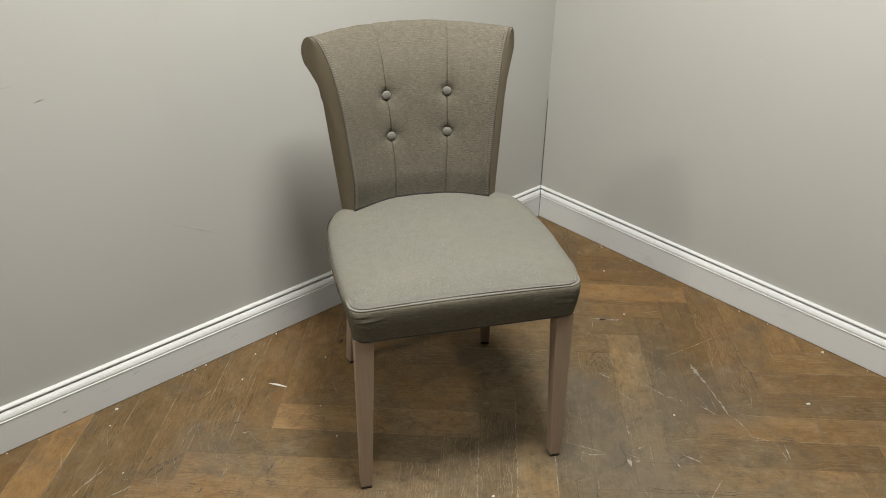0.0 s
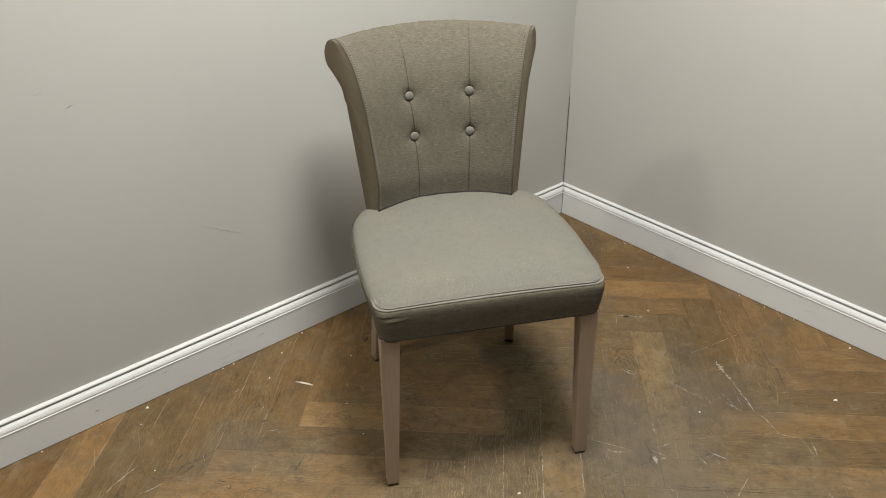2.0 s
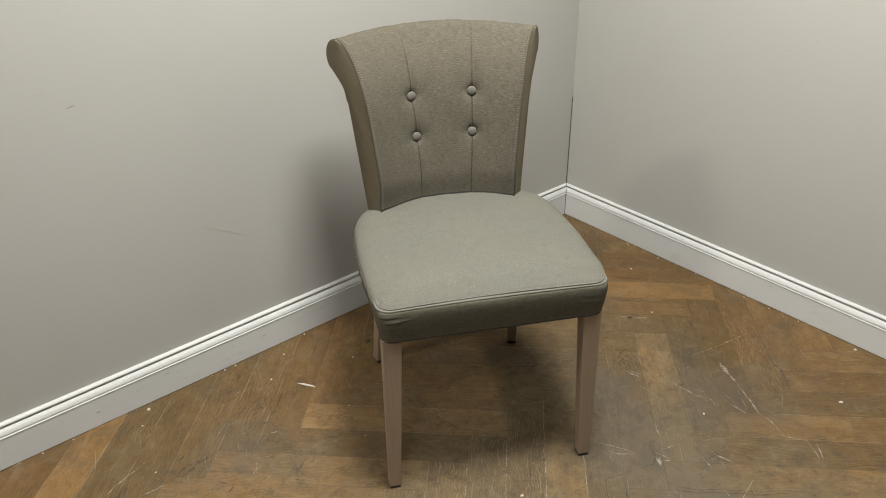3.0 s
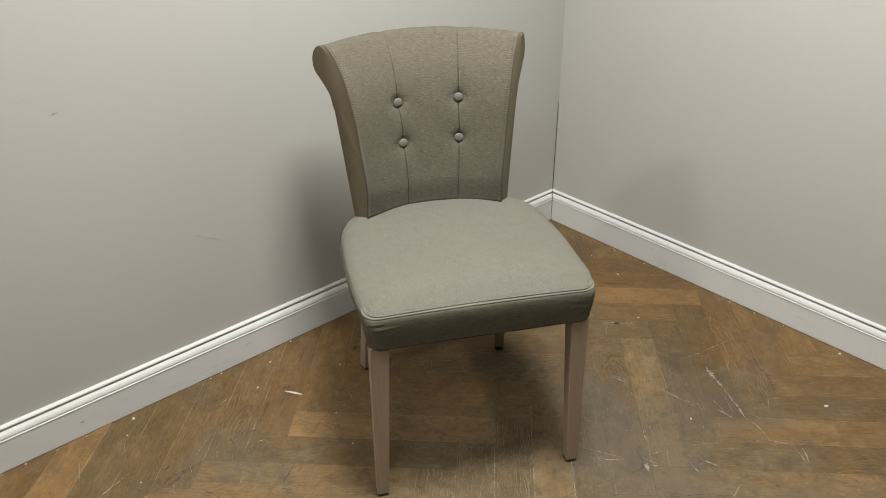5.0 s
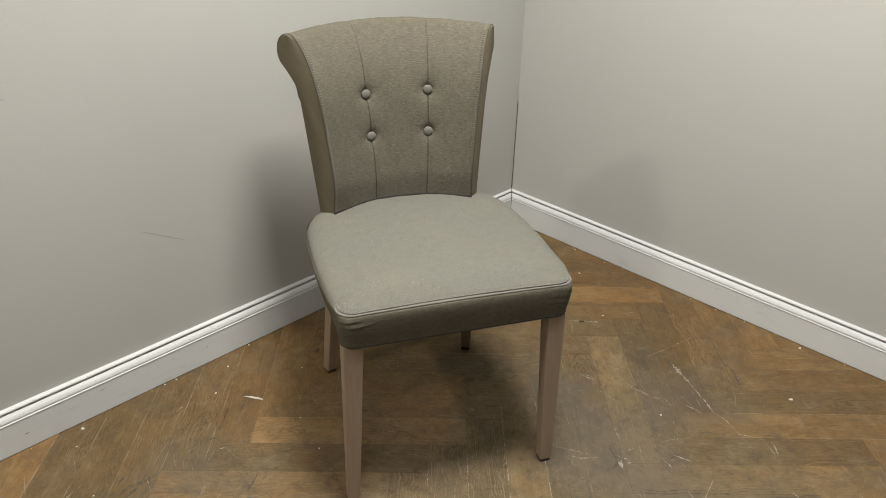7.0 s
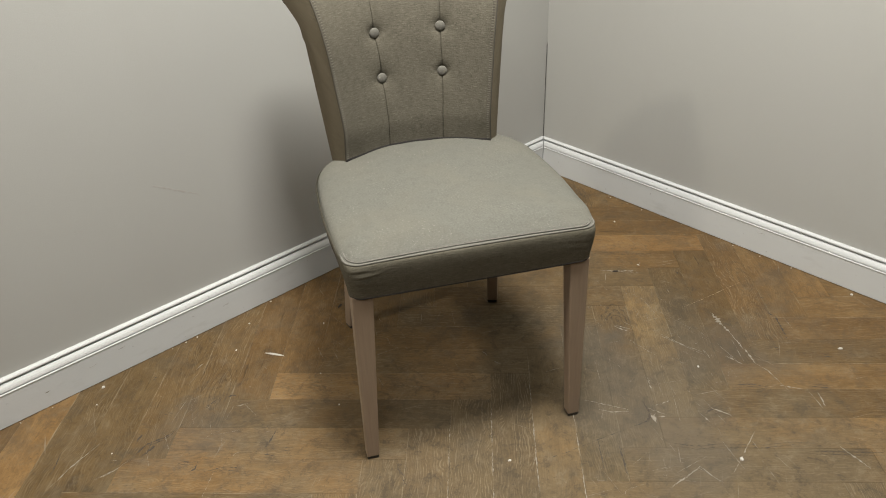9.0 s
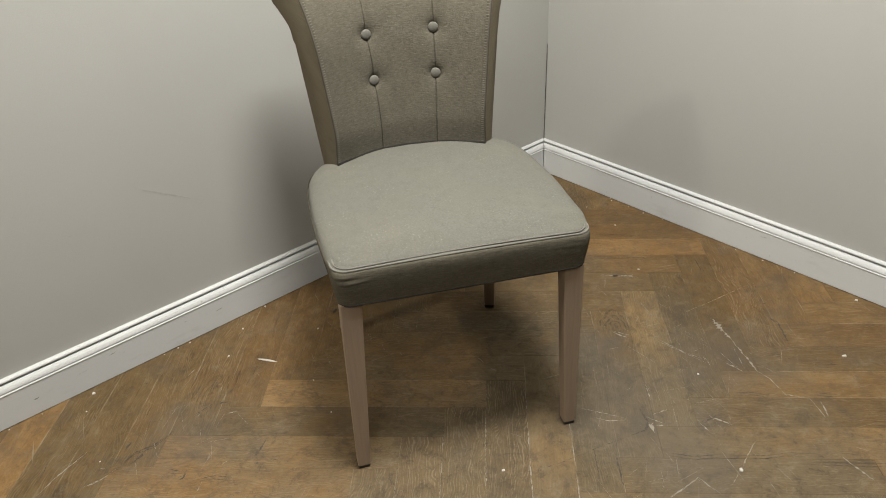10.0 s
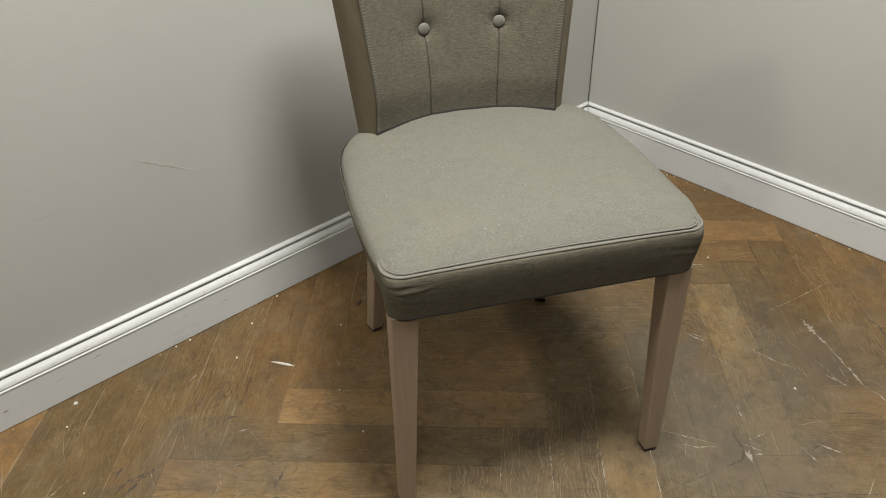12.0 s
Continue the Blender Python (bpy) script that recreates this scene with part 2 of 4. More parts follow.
    return k.bump(grain, 0.0010, 0.5).bump(pores, 0.0005, 0.6).m


def linen(name="linen", slubby=1.0, light_tint=(1, 1, 1), weave=(75.0, 390.0), sat_on=False):
    """Oatmeal linen: plain weave with thick slubs that run along x; a seat that was sat on has stains and pilling."""
    k = Mat(name, 0.95, spec=0.06)
    o = k.co.outputs["UV"]
    slub = k.noise(k.scaled(o, (*weave, 1.0)), 1.0, 4, 0.70)
    warp = k.noise(k.scaled(o, (360.0, 120.0, 1.0)), 1.0, 3, 0.65)
    clump = k.ramp(k.noise(o, 65.0, 4, 0.65), 0.42, 0.60)
    thread = k.noise(o, 900.0, 2)
    cloud = k.noise(o, 48.0, 5, 0.68)
    # the tint carries how lit or shaded this part of the chair is
    a = tuple(v * t for v, t in zip((0.114, 0.106, 0.086), light_tint))
    b = tuple(v * t for v, t in zip((0.169, 0.159, 0.133), light_tint))
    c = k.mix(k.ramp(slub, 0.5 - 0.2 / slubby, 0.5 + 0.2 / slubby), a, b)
    c = k.mix(k.math("MULTIPLY", k.math("MULTIPLY", k.ramp(warp, 0.5, 0.72), clump), 0.65 * slubby), c, tuple(v * 0.72 for v in a))
    c = k.mix(k.math("MULTIPLY", k.math("MULTIPLY", k.ramp(slub, 0.58, 0.70), clump), 0.75 * slubby), c, tuple(min(1, v * 1.30) for v in b))
    c = k.mix(k.math("MULTIPLY", k.ramp(cloud, 0.46, 0.68), 0.24), c, tuple(v * 0.78 for v in a))
    if sat_on:
        stain = k.noise(o, 7.0, 4, 0.6)
        c = k.mix(k.math("MULTIPLY", k.ramp(stain, 0.44, 0.70), 0.30), c, (0.160, 0.145, 0.112))
        c = k.mix(k.math("MULTIPLY", k.ramp(k.noise(o, 17.0, 5, 0.7), 0.50, 0.68), 0.30), c, (0.112, 0.110, 0.097))
        pill = k.math("MULTIPLY", k.ramp(k.noise(o, 240.0, 3, 0.6), 0.60, 0.70), k.ramp(k.noise(o, 11.0, 3), 0.46, 0.60))
        c = k.mix(k.math("MULTIPLY", pill, 0.70), c, (0.240, 0.236, 0.212))
        k.bump(pill, 0.0012, 0.6)
    k.colour(c)
    return k.bump(slub, 0.0010 * slubby, 0.8).bump(warp, 0.0006 * slubby, 0.6).bump(thread, 0.0005, 0.5).m


def leg_wood():
    k = Mat("limed_wood", 0.55, spec=0.35)
    o = k.co.outputs["Object"]
    grain = k.noise(k.scaled(o, (150.0, 150.0, 7.0)), 1.5, 5, 0.6)
    c = k.mix(k.ramp(grain, 0.3, 0.7), (0.270, 0.203, 0.146), (0.310, 0.236, 0.172))
    c = k.mix(k.math("MULTIPLY", k.ramp(k.noise(o, 14.0, 4), 0.5, 0.75), 0.3), c, (0.262, 0.200, 0.152))
    return k.colour(c).bump(grain, 0.0006, 0.5).m


WALL, SKIRT = wall_paint(), skirting_paint()
# unseen ceiling, kept dark grey to hold back bounced light
CEILING = plain("unseen_ceiling", (0.160, 0.160, 0.157), 0.8, 0.03, 4.0, bump=0.0004)
PLANK, PLANK_FAR = plank_wood(), plank_wood("plank_wood_far", True)
SUBFLOOR = plain("joint_dirt", (0.062, 0.047, 0.032), 0.9, 0.3)
# one linen; light and shade on seat, back, border, sides put into tints
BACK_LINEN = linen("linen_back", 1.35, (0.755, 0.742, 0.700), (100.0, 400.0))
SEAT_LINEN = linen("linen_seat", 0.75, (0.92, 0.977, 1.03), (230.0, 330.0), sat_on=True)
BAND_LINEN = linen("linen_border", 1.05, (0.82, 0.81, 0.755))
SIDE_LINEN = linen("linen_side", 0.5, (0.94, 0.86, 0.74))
SEAM_LINEN = plain("linen_seam", (0.050, 0.043, 0.033), 0.9, 0.2, 300.0)
STITCH_SHADE = plain("stitch_shade", (0.078, 0.069, 0.054), 0.95, 0.2, 300.0)
# near black, for the contact shade between backrest and seat
CONTACT_SHADE = plain("contact_shade", (0.014, 0.012, 0.010), 0.95, 0.2, 300.0)
WELT_LINEN = plain("linen_piping", (0.136, 0.131, 0.113), 0.9, 0.28, 300.0, bump=0.0003)
BLACK_CLOTH = plain("black_binding", (0.018, 0.016, 0.014), 0.9, 0.3, 200.0)
LEG_WOOD = leg_wood()
GLIDE = plain("black_plastic", (0.02, 0.018, 0.017), 0.5, 0.2)
CHIP_WHITE = plain("paint_flake", (0.474, 0.454, 0.410), 0.7, 0.12, 90.0)
CHIP_DARK = plain("dark_splinter", (0.028, 0.021, 0.016), 0.8, 0.3, 90.0)
SCRATCH = plain("bare_scratch", (0.225, 0.200, 0.160), 0.8, 0.25, 120.0)
SCRATCH_DULL = plain("dull_scratch", (0.173, 0.144, 0.106), 0.8, 0.3, 120.0)
SCRATCH_TAN = plain("tan_scratch", (0.230, 0.173, 0.106), 0.7, 0.25, 120.0)
STITCH = plain("linen_thread", (0.150, 0.138, 0.110), 0.9, 0.2, 300.0)
CRACK = plain("dark_crack", (0.040, 0.034, 0.027), 0.85, 0.3, 120.0)
SPLIT = plain("dark_split", (0.052, 0.040, 0.028), 0.85, 0.3, 120.0)
SCUFF = plain("wall_scuff", (0.192, 0.176, 0.154), 0.7, 0.2, 80.0)
SCUFF_SOFT = plain("soft_scuff", (0.349, 0.336, 0.307), 0.6, 0.06, 60.0)
SCUFF_FAINT = plain("faint_scuff", (0.320, 0.304, 0.275), 0.6, 0.05, 80.0)
DIFFUSER = Mat("lamp_diffuser", 0.5)
DIFFUSER.b.inputs["Emission Color"].default_value = (1.0, 0.95, 0.87, 1)
DIFFUSER.b.inputs["Emission Strength"].default_value = 3.0
DIFFUSER = DIFFUSER.m
LAMP_FRAME = plain("white_lamp_frame", (0.75, 0.75, 0.74), 0.4, 0.03)


# ---- mesh helpers ----
def mesh_of(name, bm, material, smooth=False):
    me = bpy.data.meshes.new(name)
    bmesh.ops.recalc_face_normals(bm, faces=bm.faces[:])
    bm.to_mesh(me)
    bm.free()
    me.materials.append(material)
    if smooth:
        me.polygons.foreach_set("use_smooth", [True] * len(me.polygons))
    return me


def part(name, bm, material, parent=None, label="", smooth=False, at=None):
    ob = new(name, mesh_of(name, bm, material, smooth))
    if parent:
        ob.parent = parent
    if at is not None:
        ob.matrix_local = at
    return tagged(ob, label)


def box(lo, hi, bevel=0.0, bm=None, segments=2):
    bm = bm or bmesh.new()
    size, mid = [h - l for l, h in zip(lo, hi)], [(h + l) / 2 for l, h in zip(lo, hi)]
    made = bmesh.ops.create_cube(bm, size=1.0, matrix=Matrix.Translation(mid) @ Matrix.Diagonal((*size, 1)))
    if bevel:
        edges = list({e for v in made["verts"] for e in v.link_edges})
        bmesh.ops.bevel(bm, geom=edges, offset=bevel, segments=segments, affect="EDGES", profile=0.5)
    return bm


def skin(rows, bm=None, close_u=False, close_v=False, uv=None):
    """Quads over a grid of points: rows of points of equal length. uv: a place on the cloth for row i and column j, in metres."""
    bm = bm or bmesh.new()
    layer = bm.loops.layers.uv.verify() if uv else None
    vs = [[bm.verts.new(p) for p in row] for row in rows]
    nu, nv = len(vs), len(vs[0])
    for i in range(nu if close_u else nu - 1):
        for j in range(nv if close_v else nv - 1):
            a, b, c, d = vs[i][j], vs[(i + 1) % nu][j], vs[(i + 1) % nu][(j + 1) % nv], vs[i][(j + 1) % nv]
            face = bm.faces.new((a, b, c, d))
            if uv:
                for loop, ij in zip(face.loops, ((i, j), (i + 1, j), (i + 1, j + 1), (i, j + 1))):
                    loop[layer].uv = uv(*ij)
    return bm, vs


def tube(points, r, sides=8, closed=False, bm=None):
    pts = [Vector(p) for p in points]
    n, rows = len(pts), []
    for i, p in enumerate(pts):
        a = pts[(i - 1) % n] if closed or i else p
        b = pts[(i + 1) % n] if closed or i < n - 1 else p
        t = (b - a).normalized()
        side = t.cross(Vector((0, 0, 1)))
        side = side.normalized() if side.length > 0.05 else t.cross(Vector((1, 0, 0))).normalized()
        up = side.cross(t)
        rows.append([p + r * (math.cos(q) * side + math.sin(q) * up) for q in (2 * math.pi * s / sides for s in range(sides))])
    bm, vs = skin(rows, bm, closed, True)
    if not closed:
        bm.faces.new(vs[0][::-1]), bm.faces.new(vs[-1])
    return bm


def smooth01(lo, hi, v):
    q = min(1.0, max(0.0, (v - lo) / (hi - lo)))
    return q * q * (3 - 2 * q)


def sliver(points, width, z, thick=0.0004, bm=None, seed=1):
    """A thin ragged strip that lies along a line on the floor."""
    rnd = random.Random(seed)
    bm = bm or bmesh.new()
    pts = []
    for a, b in zip(points, points[1:]):
        steps = max(2, int((Vector(b) - Vector(a)).length / 0.0045))
        pts += [Vector(a).lerp(Vector(b), s / steps) for s in range(steps)]
    pts.append(Vector(points[-1]))
    rows = []
    for i, p in enumerate(pts):
        d = (pts[min(i + 1, len(pts) - 1)] - pts[max(i - 1, 0)]).normalized()
        n = Vector((-d.y, d.x))
        end = min(1.0, 0.15 + 2.5 * min(i, len(pts) - 1 - i) / len(pts))
        w, shift = width * end * rnd.choice((0.05, 0.15, 0.4, 0.7, 1.0)), rnd.uniform(-0.25, 0.25) * width
        lo, hi = p + n * (shift - w / 2), p + n * (shift + w / 2)
        rows.append([(*lo, z), (*lo.lerp(hi, 0.2), z + thick), (*lo.lerp(hi, 0.8), z + thick), (*hi, z)])
    return skin(rows, bm)[0]


# ---- the room ----
T = 0.018          # skirting's depth: its faces lie on x = 0 and y = 0
# the unseen far walls stand well back, which cuts bounced light
FAR = -8.0
TH = 0.12


def wall(name, lo, hi, label):
    return tagged(part(name, box(lo, hi), WALL), label, "wall", kind="structure")


wall_north = wall("wall_north", (FAR - TH, T, 0), (T + TH, T + TH, CEIL), "warm light grey painted plaster wall with faint scuffs")
wall_east = wall("wall_east", (T, FAR, 0.0), (T + TH, T - 0.0040, CEIL), "warm light grey painted plaster wall meeting the corner")
wall("wall_south", (FAR - TH, FAR - TH, 0), (T + TH, FAR, CEIL), "unseen plain light grey painted plaster wall")
wall("wall_west", (FAR - TH, FAR, 0), (FAR, T, CEIL), "unseen plain light grey painted plaster wall")
tagged(part("ceiling", box((FAR - TH, FAR - TH, CEIL), (T + TH, T + TH, CEIL + 0.1)), CEILING), "unseen plain dark grey ceiling", "ceiling", kind="structure")
# old filler in the upper part of the corner; below it the joint stands open
part("corner_filler", tube([(T + 0.0016, T - 0.002, 0.44), (T + 0.0016, T - 0.002, 1.4), (T + 0.0016, T - 0.002, CEIL)], 0.0026, 6), WALL, wall_north)

part("corner_crack", tube([(T - 0.0006 + 0.0005 * noise.noise((z * 40, 1.0, 2.0)), T - 0.0012, z) for z in (0.114 + 0.0085 * i for i in range(39))], 0.0009, 6), CRACK, wall_north, "open dark joint in the corner")

# skirting: depth behind its face and height, from the floor to the wall
PROFILE = [(0.0120, 0.0018), (0.0, 0.0018), (0.0, 0.0805), (-0.0012, 0.0815), (-0.0016, 0.0830), (-0.0010, 0.0842), (0.0008, 0.0847),
           (0.0038, 0.0849), (0.0038, 0.0871), (0.0008, 0.0875), (0.0008, 0.0887), (0.0018, 0.0925), (0.0038, 0.0965),
           (0.0062, 0.0994), (0.0080, 0.1014), (0.0084, 0.1016), (0.0165, 0.1018), (0.0165, 0.1066), (0.0090, 0.1070),
           (0.0085, 0.1077), (0.0083, 0.1092), (0.0088, 0.1110), (0.0103, 0.1126), (0.0125, 0.1135), (T, 0.1141)]


def skirting(name, direction, label):
    """A moulded board along one wall, mitred at the near corner with an open joint."""
    rows = []
    steps = 70
    for i in range(steps + 1):
        row = []
        for depth, z in PROFILE:
            start = depth - 0.0015
            s = start + (FAR - start) * i / steps
            wave = 0.0005 * noise.noise((s * 3.1, direction, z * 9)) + 0.0004 * noise.noise((s * 23.0, direction * 5, z * 30))
            d = depth + (wave if 0 < z < 0.1 else 0)
            row.append((s, d, z) if direction == 0 else (d, s, z))
        rows.append(row)
    bm, vs = skin(rows)
    bm.faces.new(vs[0])
    ob = part(name, bm, SKIRT)
    return tagged(ob, label, "skirting board", kind="structure")


skirt_north = skirting("baseboard_1", 0, "white painted moulded skirting board with grey scuffs")
skirt_east = skirting("baseboard_2", 1, "white painted moulded skirting board, chipped near the corner")
for name, lo, hi in (("baseboard_3", (FAR, FAR, 0), (0, FAR + T, 0.105)), ("baseboard_4", (FAR, FAR + T, 0), (FAR + T, 0, 0.105))):
    tagged(part(name, box(lo, hi, 0.004), SKIRT), "plain white painted skirting board", "skirting board", kind="structure")


def ceiling_panel(px, py, hx, hy):
    ob = new("unseen_ceiling_light")
    ob.location = (px, py, CEIL)
    for x0, x1, y0, y1 in ((-hx, hx, -hy, -hy + 0.02), (-hx, hx, hy - 0.02, hy), (-hx, -hx + 0.02, -hy + 0.02, hy - 0.02), (hx - 0.02, hx, -hy + 0.02, hy - 0.02)):
        part("frame", box((x0, y0, -0.02), (x1, y1, 0), 0.002), LAMP_FRAME, ob)
    part("diffuser", box((-hx + 0.02, -hy + 0.02, -0.012), (hx - 0.02, hy - 0.02, -0.006)), DIFFUSER, ob, "glowing white diffuser")
    return tagged(ob, "unseen square white ceiling light panel, lit", "ceiling light", "ceiling lights")


# a fixture for each light, the added fill too
for px, py, hx, hy, watts, tone in PANELS:
    ceiling_panel(px, py, hx, hy)


# ---- the dining chair ----
chair = new("dining_chair")
chair.matrix_world = pose(-1.0735, -0.7375, 0, 0, 0, -28.2) @ pose(-0.004, 0, 0)
tagged(chair, "oatmeal linen dining chair with buttoned scroll back and limed legs", "chair")

SEAT_MID = (0.0, 0.22)
PIPE_Z, BAND_Z = 0.4735, 0.402


def seat_outline(n_front=28, n_corner=9, n_side=22, n_back=40):
    """The seat seen from above, from the middle of the front round to the right."""
    half, right, r = 0.2385, [], 0.030
    for i in range(n_front):
        x = (half - r) * i / n_front
        right.append((x, -0.0135 - 0.002 * math.cos(x / half * 1.4)))
    y0 = right[-1][1]
    for i in range(n_corner):
        q = math.pi / 2 * i / n_corner
        right.append((half - r + r * math.sin(q), y0 + r - r * math.cos(q)))
    for i in range(n_side):
        s = i / n_side
        right.append((half + 0.006 * math.sin(s * math.pi / 2), y0 + r + (0.30 - y0 - r) * s))
    for i in range(n_back + 1):
        q = math.pi / 2 * i / n_back
        right.append(((half + 0.006) * math.cos(q) ** (2 / 2.45), 0.30 + 0.19 * math.sin(q) ** (2 / 2.45)))
    return [(x + 0.002, y) for x, y in right + [(-x, y) for x, y in right[-2:0:-1]]]


OUTLINE = seat_outline()


def edge_height(x, y):
    """The piping rises a little towards the middle of the front."""
    return PIPE_Z + 0.005 * (1 - min(1.0, abs(x) / 0.243) ** 2) * (1 - smooth01(0.02, 0.2, y)) - 0.007 * smooth01(0.0, 0.14, y) + 0.004 * smooth01(0.30, 0.42, y)


def inward(x, y, f, d=0.0):
    cx, cy = SEAT_MID
    v = Vector((x - cx, y - cy))
    return Vector((cx, cy)) + v * f - v.normalized() * d


def bulge(x, y):
    """The padding swells over the sides of the seat, more on one than on the other."""
    return (0.011 if x > 0 else 0.005) * smooth01(0.0, 0.07, y) * (1 - smooth01(0.18, 0.36, y))


def seat_cushion():
    rows = []
    for k in range(84):
        f = (k + 0.6) / 83.6
        row = []
        for x, y in OUTLINE:
            p = inward(x, y, f, 0.002 * f - (0.0095 if x > 0 else 0.0065) * smooth01(-0.012, 0.03, y) * smooth01(0.6, 0.93, f) * (1 - smooth01(0.955, 1.02, f)) - bulge(x, y) * f ** 3)
            z = edge_height(x, y) * f + (PIPE_Z + 0.004) * (1 - f)
            z += 0.006 * (1 - f ** 2) + 0.0068 * (1 - f ** 9) + 0.012 * (1 - f ** 16) * smooth01(-0.012, 0.05, p.y) + 0.010 * smooth01(0.20, 0.40, p.y) * (1 - f ** 9)
            z += 0.0016 * noise.noise((p.x * 7, p.y * 7, 2.0)) + 0.0007 * noise.noise((p.x * 26, p.y * 26, 5.0)) * (1 - f * 0.5)
            # a furrow along the piping at the front
            z -= 0.0024 * math.exp(-((((1 - f) * math.hypot(x - SEAT_MID[0], y - SEAT_MID[1]) - 0.0115) / 0.0034) ** 2)) * (1 - smooth01(0.0, 0.04, y))
            # it falls away at both ends of the backrest
            z -= (0.0040 if p.x < 0 else 0.0020) * smooth01(0.07, 0.15, abs(p.x)) * smooth01(0.22, 0.36, p.y)
            # a furrow where the cushion is pressed against the backrest
            ax, ay = p.x + 0.0075, p.y - 0.1293
            if ay > 0 and abs(math.atan2(ax, ay)) < 0.60:
                z -= 0.0035 * math.exp(-(((math.hypot(ax, ay) - 0.2915) / 0.0060) ** 2))
            row.append((p.x, p.y, z))
        rows.append(row)
    bm, vs = skin(rows, None, False, True, lambda i, j: rows[min(i, 83)][j % len(OUTLINE)][:2])
    top = bm.verts.new((*SEAT_MID, PIPE_Z + 0.0288 + 0.0016 * noise.noise((0, SEAT_MID[1] * 7, 2.0))))
    layer = bm.loops.layers.uv.verify()
    for a, b in zip(vs[0], vs[0][1:] + vs[0][:1]):
        for loop in bm.faces.new((top, a, b)).loops:
            loop[layer].uv = loop.vert.co.xy
    return bm


def seat_border():
    rows = []
    for k in range(43):
        s = k / 42
        row = []
        for x, y in OUTLINE:
            z = edge_height(x, y) * (1 - s) + BAND_Z * s
            out = (0.0040 + 0.0020 * (1 - smooth01(-0.01, 0.01, y))) * math.sin(s ** 0.52 * math.pi) - (0.0030 + 0.007 * smooth01(0.0, 0.03, y)) * s
            fold = 0.0012 * noise.noise((x * 11, y * 11, z * 25)) + 0.0009 * noise.noise((x * 45, y * 45, z * 30))
            # loose cloth gathers below the front corners
            corner = math.exp(-(((abs(x) - 0.205) / 0.035) ** 2)) * (1 - smooth01(0.0, 0.05, y))
            fold += corner * 0.0003 * math.sin(z * 420 + x * 60) * math.sin(s * math.pi)
            # two pinched folds under the piping at one corner
            for hz, deep, mid, wide in ((0.4590, 0.0015, -0.214, 0.018), (0.4475, 0.0022, -0.196, 0.020), (0.4390, 0.0007, -0.226, 0.014)):
                along = math.exp(-(((x - mid) / wide) ** 2)) * (1 - smooth01(0.01, 0.05, y))
                off = z - hz - 0.10 * (x - mid)
                fold += along * deep * (0.7 * math.exp(-(((off - 0.0045) / 0.004) ** 2)) - math.exp(-((off / 0.0022) ** 2)))
            p = inward(x, y, 1.0, -(out + bulge(x, y) * (1 - s) ** 0.6 + fold * math.sin(math.pi * (0.15 + 0.8 * s))))
            row.append((p.x, p.y, z))
        rows.append(row)
    rows.append([(*inward(x, y, 1.0, 0.022), BAND_Z + 0.001) for x, y in OUTLINE])
    girth = [0.0]
    for a, b in zip(OUTLINE, OUTLINE[1:] + OUTLINE[:1]):
        girth.append(girth[-1] + math.hypot(b[0] - a[0], b[1] - a[1]))
    return skin(rows, None, False, True, lambda i, j: (girth[j], 0.6 + 0.0017 * i))[0]


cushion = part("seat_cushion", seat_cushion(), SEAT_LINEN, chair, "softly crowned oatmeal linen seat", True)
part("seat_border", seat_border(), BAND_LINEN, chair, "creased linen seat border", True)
part("piping", tube([(*inward(x, y, 1.0, 0.0002 + 0.0040 * smooth01(0.0, 0.05, y) - bulge(x, y)), edge_height(x, y) + 0.0007) for x, y in OUTLINE], 0.0019, 8, True), WELT_LINEN, chair, "pale double piping", True)
front = [p for p in OUTLINE if p[1] < (0.24 if p[0] < 0 else 0.012)]
front.sort(key=lambda p: math.atan2(p[0], 0.25 - p[1]))
part("piping", tube([(*inward(x, y, 1.0, 0.0072), edge_height(x, y) + 0.0026 + 0.0052 * smooth01(0.0, 0.05, y)) for x, y in front], 0.0016, 8), WELT_LINEN, chair, "pale double piping", True)
# the seam line, with its furrow's shade put in as dark colour
part("seam", tube([(*inward(x, y, 1.0, 0.0098), edge_height(x, y) + 0.0022) for x, y in front if y < (0.02 if x < 0 else -0.002)], 0.0011, 6), SEAM_LINEN, chair, "dark line of seam and furrow shade behind the piping", True)
part("binding", tube([(*inward(x, y, 1.0, 0.0040 + 0.012 * smooth01(-0.005, 0.03, y)), BAND_Z - 0.0003) for x, y in OUTLINE], 0.0020, 6, True), BLACK_CLOTH, chair, "dark bottom seam", True)
under = bmesh.new()
under.faces.new([under.verts.new((*inward(x, y, 1.0, 0.018), BAND_Z + 0.003)) for x, y in OUTLINE])
bmesh.ops.solidify(under, geom=under.faces[:], thickness=0.002)
part("dust_cover", under, BLACK_CLOTH, chair, "black cloth under the seat")


# backrest: a bent slab that flares upwards and rolls back at its top
RAD, MID_Y, BACK_X = 0.2772, 0.4065, -0.0075
ROLL_N, ROLL_Z, ROLL_R = 0.0887, 0.8361, 0.0373
ROLL_LOW, BACK_DEEP = 0.775, 0.0637
BACK_LOW = 0.445


def lean(z):
    return 0.167 * (z - 0.49)


